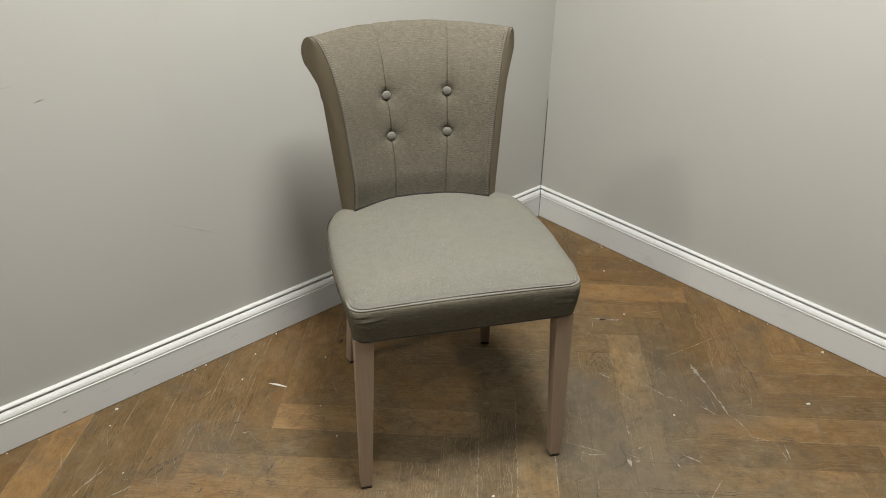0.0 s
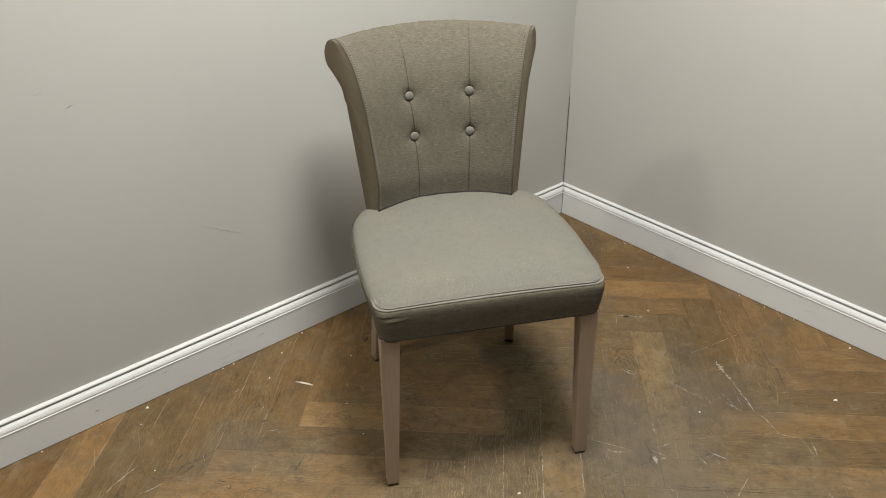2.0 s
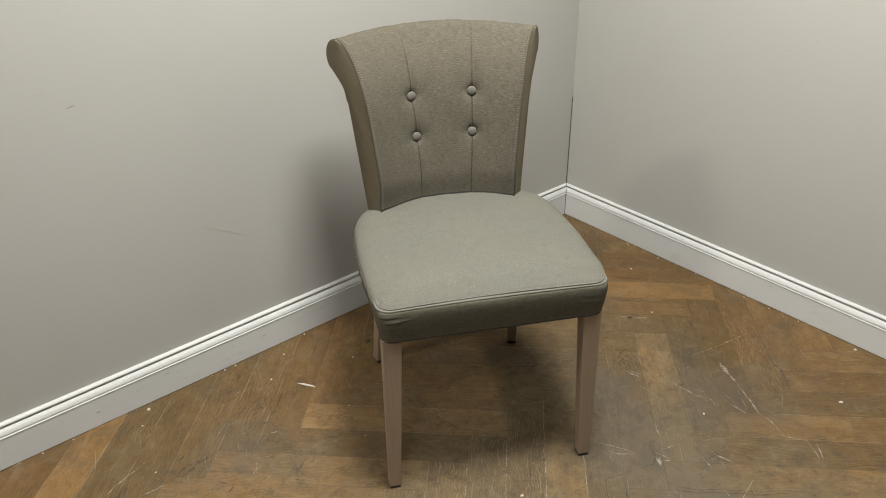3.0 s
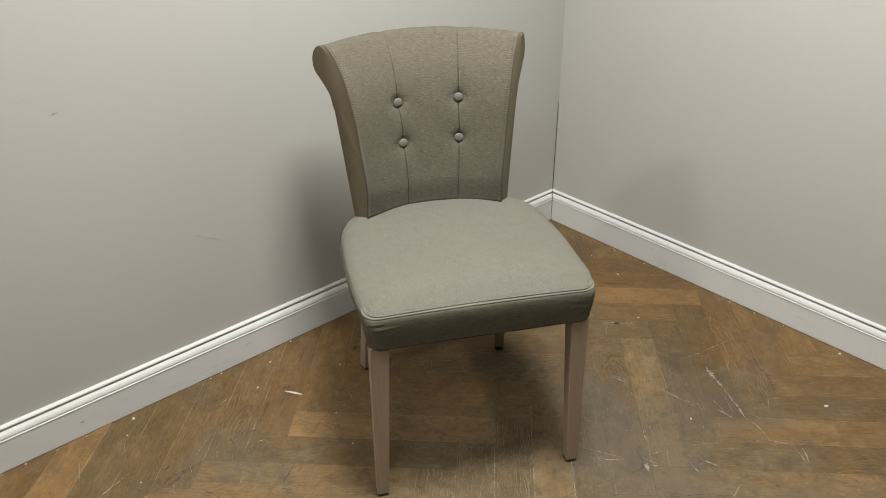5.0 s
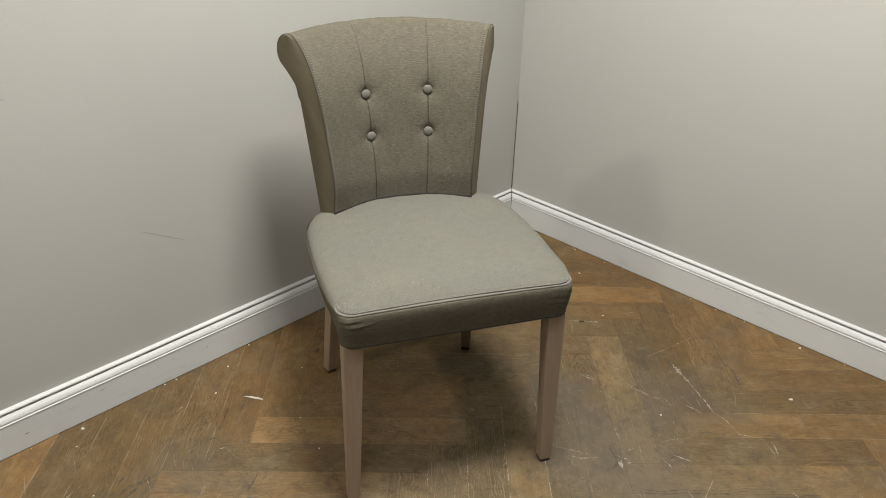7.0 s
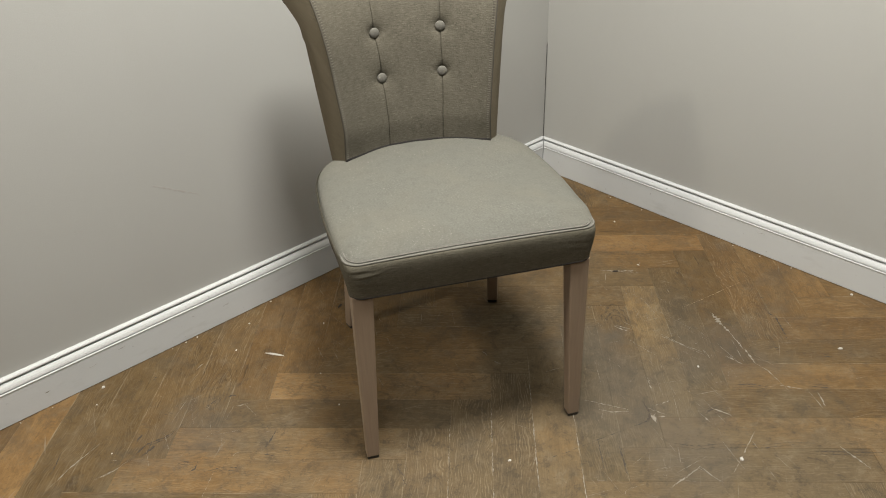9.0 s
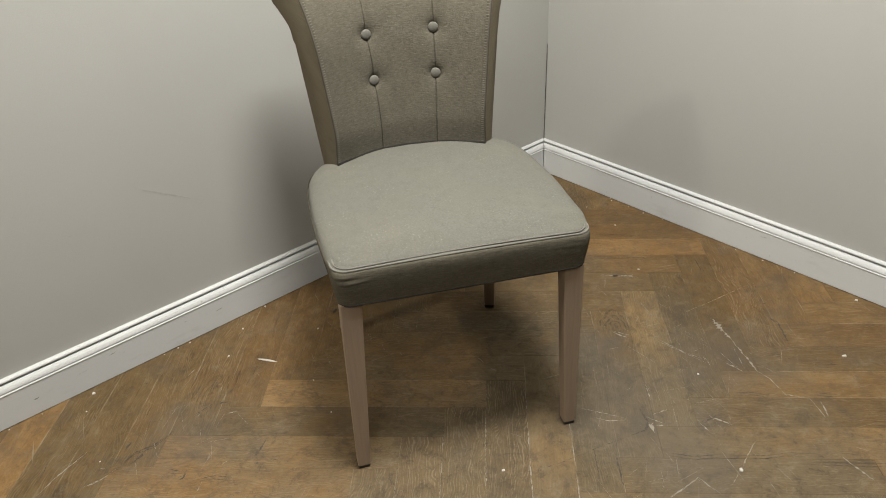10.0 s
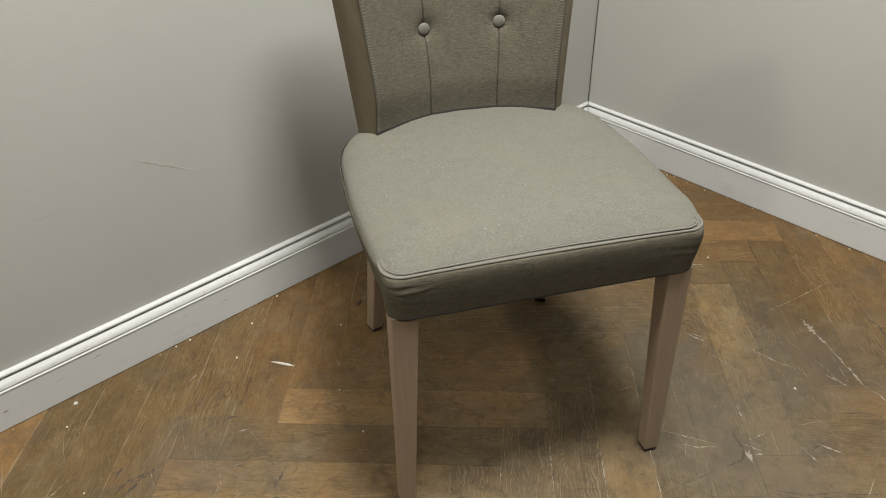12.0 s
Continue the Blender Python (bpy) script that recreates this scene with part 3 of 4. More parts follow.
def back_profile():
    """(distance behind the face, height, how far along the front) from the front's foot over the roll to the rear's foot."""
    front = []
    bend = 0.695
    for i in range(54):
        z = BACK_LOW + (bend - BACK_LOW) * i / 54
        front.append((lean(z), z))
    n0 = lean(ROLL_LOW)
    roll = [(ROLL_N + n0 - ROLL_R * math.cos(q), ROLL_Z + ROLL_R * math.sin(q)) for q in (radians(45 + i * 205 / 36) for i in range(37))]
    # one sweep from the flat of the back into the roll
    a, b, pull = Vector((lean(bend), bend)), Vector(roll[0]), 0.19
    for i in range(34):
        s = i / 34
        p = a * (2 * s ** 3 - 3 * s * s + 1) + Vector((0.152, 0.988)) * pull * (s ** 3 - 2 * s * s + s) + b * (3 * s * s - 2 * s ** 3) + Vector((0.707, 0.707)) * pull * (s ** 3 - s * s)
        front.append(tuple(p))
    rear_n = n0 + BACK_DEEP
    end = roll[-1]
    neck = [(end[0] + (rear_n - end[0]) * (1 - (1 - i / 8) ** 2), end[1] - 0.055 * i / 8) for i in range(1, 9)]
    z1 = neck[-1][1]
    rear = [(BACK_DEEP + lean(z), z) for z in (z1 - (z1 - BACK_LOW) * i / 30 for i in range(1, 31))]
    return front + roll + neck + rear


BACK = back_profile()
HALF = next(i for i, (n, z) in enumerate(BACK) if z == max(p[1] for p in BACK))


def half_arc(z):
    return 0.1625 + 0.0078 * (z - 0.49) - 0.0038 * smooth01(0.75, 0.86, z)


def back_point(u, n, z):
    q = u * half_arc(z) / RAD
    return Vector((BACK_X + (RAD + n) * math.sin(q), MID_Y - RAD + (RAD + n) * math.cos(q), z + (0.012 - 0.005 * smooth01(0.77, 0.86, z)) * (1 - u * u)))


SEAM = 0.376
BUTTONS = [(-0.372, 0.7325), (-0.353, 0.6395), (0.376, 0.7338), (0.386, 0.6412)]


def seam_at(side, z):
    """The seams wander a little from button to button."""
    if side < 0:
        return -0.374 + 0.021 * smooth01(0.74, 0.64, z) if z > 0.64 else -0.353
    return 0.376 + 0.010 * (smooth01(0.74, 0.64, z) - smooth01(0.62, 0.52, z))


def tuck_in(z, u=0.0):
    """The face turns in where it goes down behind the seat, most of all at its ends."""
    return 0.006 * smooth01(0.55, 1.0, abs(u)) * (1 - smooth01(0.49, 0.60, z)) + 0.011 * (1 - smooth01(0.485, 0.565, z)) + 0.008 * (1 - smooth01(0.478, 0.497, z))


def tuft(u, n, z, i):
    """How far the padded front sinks (plus) or swells (minus) at a place."""
    a = half_arc(z)
    fade = 1 - smooth01(HALF - 6, HALF + 10, i)
    sink = 0.0
    for side in (-1, 1):
        d = (u - seam_at(side, z)) * a
        sink += 0.0030 * math.exp(-((d / 0.0009) ** 2)) + 0.0016 * math.exp(-((d / 0.008) ** 2))
    for bu, bz in BUTTONS:
        d2 = ((u - bu) * a) ** 2 + (z - bz) ** 2
        sink += 0.0095 * math.exp(-d2 / 0.0118 ** 2) + 0.004 * math.exp(-d2 / 0.03 ** 2)
    sink *= 1 - 0.5 * smooth01(0.78, 0.84, z)
    tuck = tuck_in(z + 0.012 * (1 - u * u), u)
    swell = 0.004 * (1 - u * u) + 0.002 * math.cos(u * 2.4)
    soft = 0.0012 * noise.noise((u * 5, z * 14, 1.5)) + 0.0005 * noise.noise((u * 18, z * 60, 3.5))
    # small puckers where the cloth is drawn over the roll
    pucker = 0.0018 * smooth01(0.80, 0.89, z) * noise.noise((u * 16, 0.3, 7.0))
    edge = min(1.0, (1 - abs(u)) / 0.06)
    return (sink - swell - soft - pucker) * fade * edge + tuck * fade


def across():
    us = {round(-1 + 2 * i / 90, 5) for i in range(91)}
    for side in (-1, 1):
        us |= {round(side * SEAM + d / 1000, 5) for d in range(-42, 43, 3)}
    return sorted(us)


def backrest_mesh():
    rows = []
    for u in across():
        row = []
        for i, (n, z) in enumerate(BACK):
            p = back_point(u, n, z)
            s = tuft(u, n, z, i)
            q = u * half_arc(z) / RAD
            a, b = BACK[max(0, i - 1)], BACK[min(len(BACK) - 1, i + 1)]
            dn, dz = b[0] - a[0], b[1] - a[1]
            ln = math.hypot(dn, dz)
            into = (dz / ln, -dn / ln)
            p += s * (into[0] * Vector((math.sin(q), math.cos(q), 0)) + into[1] * Vector((0, 0, 1)))
            row.append(p)
        rows.append(row)
    us, climb = across(), [0.0]
    for a, b in zip(BACK, BACK[1:]):
        climb.append(climb[-1] + math.hypot(b[0] - a[0], b[1] - a[1]))
    return skin(rows, uv=lambda i, j: (us[i] * 0.17, 1.0 + climb[j]))[0]


def side_mesh(side):
    """The cloth band that closes one end of the backrest."""
    n_pairs, cols = HALF + 1, 9
    rear = BACK[HALF:]
    rows = []
    for i in range(n_pairs):
        f = (BACK[i][0] + tuck_in(BACK[i][1], 1.0), BACK[i][1])
        k = (n_pairs - 1 - i) / (n_pairs - 1) * (len(rear) - 1)
        k0 = min(int(k), len(rear) - 2)
        r = tuple(x + (y - x) * (k - k0) for x, y in zip(rear[k0], rear[k0 + 1]))
        a, b = back_point(side, *f), back_point(side, *r)
        q = side * half_arc(f[1]) / RAD
        outward = Vector((math.cos(q) * side, -math.sin(q) * side, 0))
        rows.append([a.lerp(b, c / (cols - 1)) + outward * 0.0045 * math.sin(math.pi * c / (cols - 1)) for c in range(cols)])
    return skin(rows, uv=lambda i, j: (2.0 + side + 0.006 * j, 0.005 * i))[0]


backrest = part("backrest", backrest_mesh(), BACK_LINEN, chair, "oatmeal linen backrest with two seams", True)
# shade put in as a dark tube where the backrest meets the seat
cushion_tree = BVHTree.FromPolygons([v.co for v in cushion.data.vertices], [p.vertices for p in cushion.data.polygons])
foot, tall = [], len(BACK)
for column in range(0, len(across()), 2):
    for i in range(60):
        p = backrest.data.vertices[column * tall + i].co
        top = cushion_tree.ray_cast(Vector((p.x, p.y, 1.0)), Vector((0, 0, -1)))[0]
        if top and p.z > top.z:
            foot.append(Vector((p.x, p.y, top.z + 0.0008)))
            break
part("foot_seam", tube(foot, 0.0028, 8), CONTACT_SHADE, chair, "dark shade line between backrest and seat", True)
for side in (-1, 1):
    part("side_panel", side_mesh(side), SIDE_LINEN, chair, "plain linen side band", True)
    line = [back_point(side * 0.998, n - 0.0004 + tuck_in(z, 1.0), z) for n, z in BACK[: HALF + 26]]
    part("edge_welt", tube(line, 0.0013, 6), SEAM_LINEN, chair, "thin sewn edge", True)
    stitch, shade_bars = bmesh.new(), bmesh.new()
    run = [back_point(side * 0.962, n + tuft(side * 0.962, n, z, i) - 0.0003, z) for i, (n, z) in enumerate(BACK[: HALF + 4])]
    for i in range(2, len(run) - 1):
        # pale stitches, then dark bars that stand for the shade in their gaps
        for f, made, size in ((0.3, stitch, (0.0054, 0.0016, 0.0010)), (0.8, shade_bars, (0.0040, 0.0014, 0.0007))):
            p, t = run[i].lerp(run[i + 1], f), (run[i + 1] - run[i]).normalized()
            q = side * half_arc(p.z) / RAD
            w = Vector((math.cos(q), -math.sin(q), 0))
            m = Matrix.Translation(p) @ Matrix((w, t, w.cross(t))).transposed().to_4x4()
            bmesh.ops.create_cube(made, size=1.0, matrix=m @ Matrix.Diagonal((*size, 1)))
    part("stitch_holes", shade_bars, STITCH_SHADE, chair, "dark bars for the shade between the stitches")
    part("stitching", stitch, STITCH, chair, "ladder of pale stitches")

for bu, bz in BUTTONS:
    q = bu * half_arc(bz) / RAD
    at = back_point(bu, lean(bz) + 0.0030, bz)
    bm = bmesh.new()
    bmesh.ops.create_uvsphere(bm, u_segments=24, v_segments=14, radius=1.0)
    for v in bm.verts:
        v.co = (v.co.x * 0.0107, v.co.y * 0.0107, math.copysign(abs(v.co.z) ** 0.8, v.co.z) * 0.0048)
    turn = Matrix.Rotation(-q, 4, "Z") @ Matrix.Rotation(radians(90), 4, "X")
    part("button", bm, WELT_LINEN, chair, "linen covered button", True, Matrix.Translation(at) @ turn)


def leg(top, foot, wide, narrow, turn=0.0, taper=(0, 0), foot_low=0.005):
    """A square leg, tapered, with eased edges. top, foot: its centres."""
    rows = []
    for k in range(13):
        s = k / 12
        c = Vector(top).lerp(Vector(foot), s)
        h = (wide + (narrow - wide) * s) / 2
        e = 0.0028
        ring = []
        for sx, sy in ((1, 1), (-1, 1), (-1, -1), (1, -1)):
            a, b = Vector((sx * h, sy * (h - e))), Vector((sx * (h - e), sy * h))
            m = Vector((sx * (h - e * 0.3), sy * (h - e * 0.3)))
            ring += [a, m, b] if sx * sy > 0 else [b, m, a]
        cs, sn = math.cos(turn), math.sin(turn)
        rows.append([(c.x + cs * p.x - sn * p.y, c.y + sn * p.x + cs * p.y, c.z) for p in ring])
    bm, vs = skin(rows, None, False, True)
    bm.faces.new(vs[0]), bm.faces.new(vs[-1])
    return bm


def add_leg(top, foot, wide, narrow, turn=0.0, label=""):
    ob = part("leg", leg(top, foot, wide, narrow, turn), LEG_WOOD, chair, label)
    h = narrow / 2 - 0.0015
    bm = box((-h, -h, 0.0), (h, h, foot[2] + 0.0005), 0.0012)
    part("glide", bm, GLIDE, ob, "black plastic glide", False, Matrix.Translation((foot[0], foot[1], 0)) @ Matrix.Rotation(turn, 4, "Z"))


for side in (-1, 1):
    add_leg((side * 0.2105 + 0.001, 0.0125, 0.4022), (side * 0.2205 + 0.0015, 0.004, 0.0085), 0.0395, 0.0258)
    add_leg((side * (0.173 if side > 0 else 0.161), 0.415, 0.4030), (side * (0.189 if side > 0 else 0.187), 0.456, 0.0085), 0.036, 0.026, side * -0.35)


# ---- scuffs on walls and skirting ----
def wall_mark(parent, a, b, width, material, name="scuff", seed=1, depth=0.0):
    """A shallow smear on a wall between two places (along, height)."""
    bm = sliver([a, b], width, 0.0, 0.0003, seed=seed)
    east = parent in (wall_east, skirt_east)
    base = (0.0 if parent in (skirt_north, skirt_east) else T) - depth
    for v in bm.verts:
        s, z, d = v.co
        v.co = (base - d - 0.0001, s, z) if east else (s, base - d - 0.0001, z)
    part(name, bm, material, parent)


for i, (a, b, w, m) in enumerate([((-1.584, 0.783), (-1.563, 0.786), 0.0026, SCUFF), ((-1.566, 0.816), (-1.560, 0.818), 0.0022, SCUFF),
                                  ((-1.640, 0.822), (-1.617, 0.824), 0.0030, SCUFF_FAINT), ((-1.350, 0.426), (-1.240, 0.362), 0.0065, SCUFF_SOFT),
                                  ((-1.535, 0.378), (-1.500, 0.376), 0.0022, SCUFF_SOFT)]):
    wall_mark(wall_north, a, b, w, m, seed=i)
for i, (a, b, w, m) in enumerate([((-0.690, 0.742), (-0.705, 0.746), 0.0030, SCUFF_FAINT), ((-0.762, 0.781), (-0.774, 0.783), 0.0022, SCUFF_FAINT)]):
    wall_mark(wall_east, a, b, w, m, seed=20 + i)
for i, (a, b, w, m) in enumerate([((-1.699, 0.0405), (-1.687, 0.0415), 0.0032, SCUFF), ((-1.524, 0.063), (-1.506, 0.0655), 0.0026, SCUFF), ((-1.252, 0.0485), (-1.232, 0.052), 0.0022, SCUFF), ((-1.60, 0.0505), (-1.575, 0.0535), 0.0016, SCUFF_FAINT)]):
    wall_mark(skirt_north, a, b, w, m, seed=40 + i)
for i, (a, b, w, m) in enumerate([((-0.4365, 0.0565), (-0.4375, 0.0615), 0.0034, CRACK), ((-0.582, 0.0585), (-0.588, 0.0595), 0.0024, SCUFF), ((-0.79, 0.0655), (-0.815, 0.068), 0.0026, SCUFF_FAINT)]):
    wall_mark(skirt_east, a, b, w, m, seed=60 + i)


# ---- flakes, splinters and scratches on the floor ----
def flake(x, y, size, material, seed, label, name="paint_flake", long=1.0, turn=0.0):
    rnd = random.Random(seed)
    bm = bmesh.new()
    n = 9
    ring = [(size * long * rnd.uniform(0.35, 0.55) * math.cos(6.2832 * i / n), size * rnd.uniform(0.35, 0.55) * math.sin(6.2832 * i / n)) for i in range(n)]
    low = [bm.verts.new((a, b, 0.0)) for a, b in ring]
    top = [bm.verts.new((a * 0.8, b * 0.8, size * rnd.uniform(0.15, 0.3))) for a, b in ring]
    for i in range(n):
        bm.faces.new((low[i], low[(i + 1) % n], top[(i + 1) % n], top[i]))
    bm.faces.new(top), bm.faces.new(low[::-1])
    ob = part(name, bm, material)
    ob.matrix_world = pose(x, y, 0.0002, 0, 0, turn)
    return tagged(ob, label, "debris", "flakes on the floor")


FLAKES = [(-1.584, -0.022, 0.010), (-1.292, -0.123, 0.006), (-1.211, -0.050, 0.006), (-1.074, -0.187, 0.006), (-1.228, -0.459, 0.005), (-1.195, -0.343, 0.004),
          (-0.258, -1.153, 0.010), (-0.743, -1.166, 0.010), (-0.553, -0.951, 0.007), (-0.018, -1.077, 0.010), (-0.285, -0.598, 0.006), (-0.131, -0.404, 0.006),
          (-1.335, -0.006, 0.006), (-1.118, -0.006, 0.006), (-1.658, -0.240, 0.004), (-1.079, -0.839, 0.007), (-0.10, -0.27, 0.004), (-0.012, -0.30, 0.006), (-0.010, -0.42, 0.005), (-1.62, -0.07, 0.005)]
for i, (x, y, s) in enumerate(FLAKES):
    flake(x, y, 0.8 * s, CHIP_WHITE, 100 + i, "small flake of white paint on the wooden floor", turn=random.Random(i).uniform(0, 180), long=random.Random(i + 9).uniform(1.0, 1.7))
flake(-1.234, -0.203, 0.0075, CHIP_WHITE, 150, "long sliver of white filler on the wooden floor", "white_sliver", 7.0, -58)
flake(-0.998, -0.155, 0.008, CHIP_DARK, 151, "dark splinter of wood on the floor", "dark_splinter", 2.6, 20)
flake(-0.356, -0.572, 0.007, CHIP_DARK, 152, "dark splinter of wood on the floor", "dark_splinter", 2.8, -45)

SCRATCHES = [  # width in mm, then places
    (7, (-0.342, -0.856), (-0.366, -0.898), (-0.396, -0.954)), (5, (-0.396, -0.954), (-0.422, -0.997), (-0.450, -1.041)),
    (2, (-0.450, -1.041), (-0.452, -1.070), (-0.486, -1.140)), (4, (-0.473, -0.975), (-0.473, -1.018)), (3, (-0.563, -0.718), (-0.556, -0.764)),
    (1.5, (-0.582, -0.775), (-0.588, -0.859)), (1.5, (-0.516, -0.811), (-0.505, -0.943)), (3, (-0.676, -0.896), (-0.700, -0.925)),
    (5, (-0.762, -0.962), (-0.778, -0.990)), (3, (-0.752, -0.950), (-0.742, -0.985)), (3, (-0.735, -0.955), (-0.700, -0.968)), (3, (-0.654, -1.047), (-0.644, -1.088)), (4, (-0.683, -1.030), (-0.695, -1.065)),
    (2, (-0.908, -1.108), (-0.825, -1.118), (-0.824, -1.172)), (4, (-0.571, -1.289), (-0.587, -1.357)), (2, (-0.451, -1.162), (-0.485, -1.215)),
    (2, (-0.830, -0.834), (-0.786, -0.922)), (4, (-0.376, -0.542), (-0.359, -0.567), (-0.314, -0.610)), (2.5, (-1.664, -0.194), (-1.739, -0.218), (-1.787, -0.242)),
    (2, (-1.713, -0.285), (-1.668, -0.289)), (3, (-1.395, -0.300), (-1.372, -0.310)), (3, (-0.867, -0.555), (-0.871, -0.574)), (2, (-0.874, -0.600), (-0.872, -0.617)),
]

MORE_SCRATCHES = [
    (12, (-0.350, -0.868), (-0.372, -0.906)),     (2, (-0.509, -0.819), (-0.508, -0.879), (-0.499, -0.928)), (3, (-0.481, -1.115), (-0.457, -1.156)),
    (3, (-0.445, -1.185), (-0.477, -1.217)), (7, (-0.758, -0.968), (-0.776, -0.988)), (4, (-0.759, -0.980), (-0.748, -0.990)), (3, (-0.819, -1.118), (-0.868, -1.114), (-0.903, -1.106)),
    (2, (-0.819, -1.118), (-0.824, -1.141), (-0.826, -1.166)), (2, (-0.655, -1.146), (-0.734, -1.163), (-0.790, -1.174)), (2, (-0.560, -0.715), (-0.544, -0.758)),
    (3, (-0.382, -0.539), (-0.317, -0.621)), (2, (-0.833, -0.873), (-0.819, -0.900), (-0.789, -0.926)), (2, (-1.642, -0.284), (-1.671, -0.290), (-1.703, -0.289)),
    (3, (-1.399, -0.119), (-1.375, -0.111)), (3, (-1.478, -0.426), (-1.466, -0.425)), (3, (-1.667, -0.254), (-1.659, -0.267)),
]
SPLITS = [  # dark splits in knots and along the grain: width in mm, then places
    (3, (-1.637, -0.284), (-1.595, -0.266), (-1.554, -0.276), (-1.502, -0.264)), (4, (-1.619, -0.294), (-1.587, -0.285), (-1.562, -0.273)), (3, (-1.606, -0.245), (-1.586, -0.232)),
    (2, (-1.582, -0.264), (-1.606, -0.295)), (2, (-1.453, -0.252), (-1.394, -0.248)), (3, (-1.377, -0.430), (-1.399, -0.445), (-1.418, -0.452)), (4, (-1.429, -0.469), (-1.416, -0.487)),
    (2, (-1.399, -0.485), (-1.381, -0.500)), (3, (-1.566, -0.358), (-1.555, -0.376), (-1.543, -0.386)), (3, (-1.567, -0.400), (-1.552, -0.403), (-1.544, -0.391)),
    (2, (-1.543, -0.423), (-1.507, -0.441), (-1.479, -0.473)), (2, (-1.772, -0.208), (-1.738, -0.164)), (5, (-1.483, -0.073), (-1.478, -0.079)), (5, (-1.393, -0.258), (-1.375, -0.266)),
    (3, (-1.519, -0.201), (-1.509, -0.219)), (2, (-1.248, -0.680), (-1.264, -0.713), (-1.273, -0.744)),
]
GRAIN_SPLITS = [
    (2, (-0.555, -1.040), (-0.523, -1.067), (-0.507, -1.095)), (2, (-0.438, -1.161), (-0.404, -1.207)), (2, (-0.804, -1.044), (-0.776, -1.084), (-0.730, -1.120)),
    (2, (-0.731, -1.134), (-0.679, -1.186), (-0.626, -1.225)), (2, (-0.627, -1.251), (-0.525, -1.357)), (4, (-0.235, -0.943), (-0.253, -0.990), (-0.309, -1.046)),
    (4, (-0.197, -0.915), (-0.192, -0.926)), (4, (-0.313, -1.139), (-0.305, -1.150)), (3, (-0.363, -1.038), (-0.357, -1.051)), (3, (-0.884, -0.968), (-0.918, -1.004), (-0.947, -1.036)),
    (2, (-0.908, -0.932), (-0.959, -0.986)), (3, (-0.694, -1.044), (-0.662, -1.047), (-0.641, -1.051)), (4, (-0.737, -0.921), (-0.762, -0.963), (-0.795, -0.970)),
    (3, (-0.241, -0.684), (-0.252, -0.715)), (2, (-0.317, -0.468), (-0.208, -0.592)),
]


# ---- the floor, plank by plank ----
LEN, WID = 0.502, 0.0895
U0, V0 = -1.176, -0.7055
floor = tagged(part("floor", box((FAR, FAR, -0.03), (T, T, -0.0035)), SUBFLOOR), "worn brown oak herringbone floor with pale scratches", "floor", kind="structure")
scratch = bmesh.new()
rnd = random.Random(77)
for i, (w, *pts) in enumerate(SCRATCHES + MORE_SCRATCHES):
    sliver(pts, 1.5 * w / 1000, 0.0002, 0.0003, scratch, 200 + i)
# pale worn edges between the combed boards
for k in (-2, -1, 0, 1):
    v, u = V0 + k * WID + LEN + WID / 2, U0 + k * WID + WID - LEN / 2
    mid, run, off = Vector(((u + v), (u - v))) * math.sqrt(0.5), Vector((1, 1)) * math.sqrt(0.5), Vector((1, -1)) * math.sqrt(0.5) * (WID / 2 - 0.0012)
    s = -LEN / 2
    while s < LEN / 2 - 0.03:
        e = min(LEN / 2, s + rnd.uniform(0.04, 0.14))
        sliver([tuple(mid + run * s + off), tuple(mid + run * e + off)], rnd.uniform(0.0018, 0.0030), 0.0002, 0.0002, scratch, rnd.randrange(999))
        s = e + rnd.uniform(0.0, 0.03)
dull = bmesh.new()
for i in range(190):
    # short scrapes, densest in front of the chair's right leg
    cx, cy = rnd.choice(((-0.70, -0.93), (-0.47, -0.97), (-0.60, -0.74), (-0.72, -1.10), (-0.95, -1.05), (-0.42, -0.72), (-1.45, -0.30), (-1.05, -0.30)))
    p = Vector((rnd.gauss(cx, 0.085), rnd.gauss(cy, 0.075)))
    q = rnd.choice((-2.1, -1.75, -0.35, 0.95)) + rnd.gauss(0, 0.25)
    ln = rnd.choice((0.012, 0.02, 0.03, 0.05, 0.08))
    sliver([tuple(p), tuple(p + ln * Vector((math.cos(q), math.sin(q))))], rnd.uniform(0.0006, 0.0017), 0.0002, 0.0002, dull if i % 4 else scratch, 500 + i)
part("scratches", dull, SCRATCH_DULL, floor, "dull fine scratches")["kind"] = "stuff"
part("scratches", scratch, SCRATCH, floor, "pale bare scratches")["kind"] = "stuff"
part("scratch", sliver([(-0.368, -0.798), (-0.295, -0.816), (-0.149, -0.846)], 0.003, 0.0002, 0.0003, seed=5), SCRATCH_TAN, floor, "long tan scratch")
crack = bmesh.new()
rnd = random.Random(61)
s = 0.0
while s < 0.97:
    e = min(1.0, s + rnd.uniform(0.03, 0.10))
    a, b = Vector((-1.01, -0.895)), Vector((-0.776, -0.973))
    side = Vector((0.32, 0.95)) * rnd.uniform(-0.0012, 0.0012)
    sliver([tuple(a.lerp(b, s) + side), tuple(a.lerp(b, e) + side)], rnd.uniform(0.0020, 0.0038), 0.0002, 0.0002, crack, rnd.randrange(999))
    s = e + rnd.uniform(0.005, 0.05)
part("crack", crack, CRACK, floor, "dark broken crack")
splits = bmesh.new()
for i, (w, *pts) in enumerate(SPLITS + GRAIN_SPLITS):
    sliver(pts, 1.7 * w / 1000, 0.0002, 0.0002, splits, 900 + i)
    # a finer split runs beside it
    side = Vector((0.006, 0.005)) * (1 if i % 2 else -1)
    sliver([tuple(Vector(p) + side) for p in pts], 0.0020, 0.0002, 0.0002, splits, 950 + i)
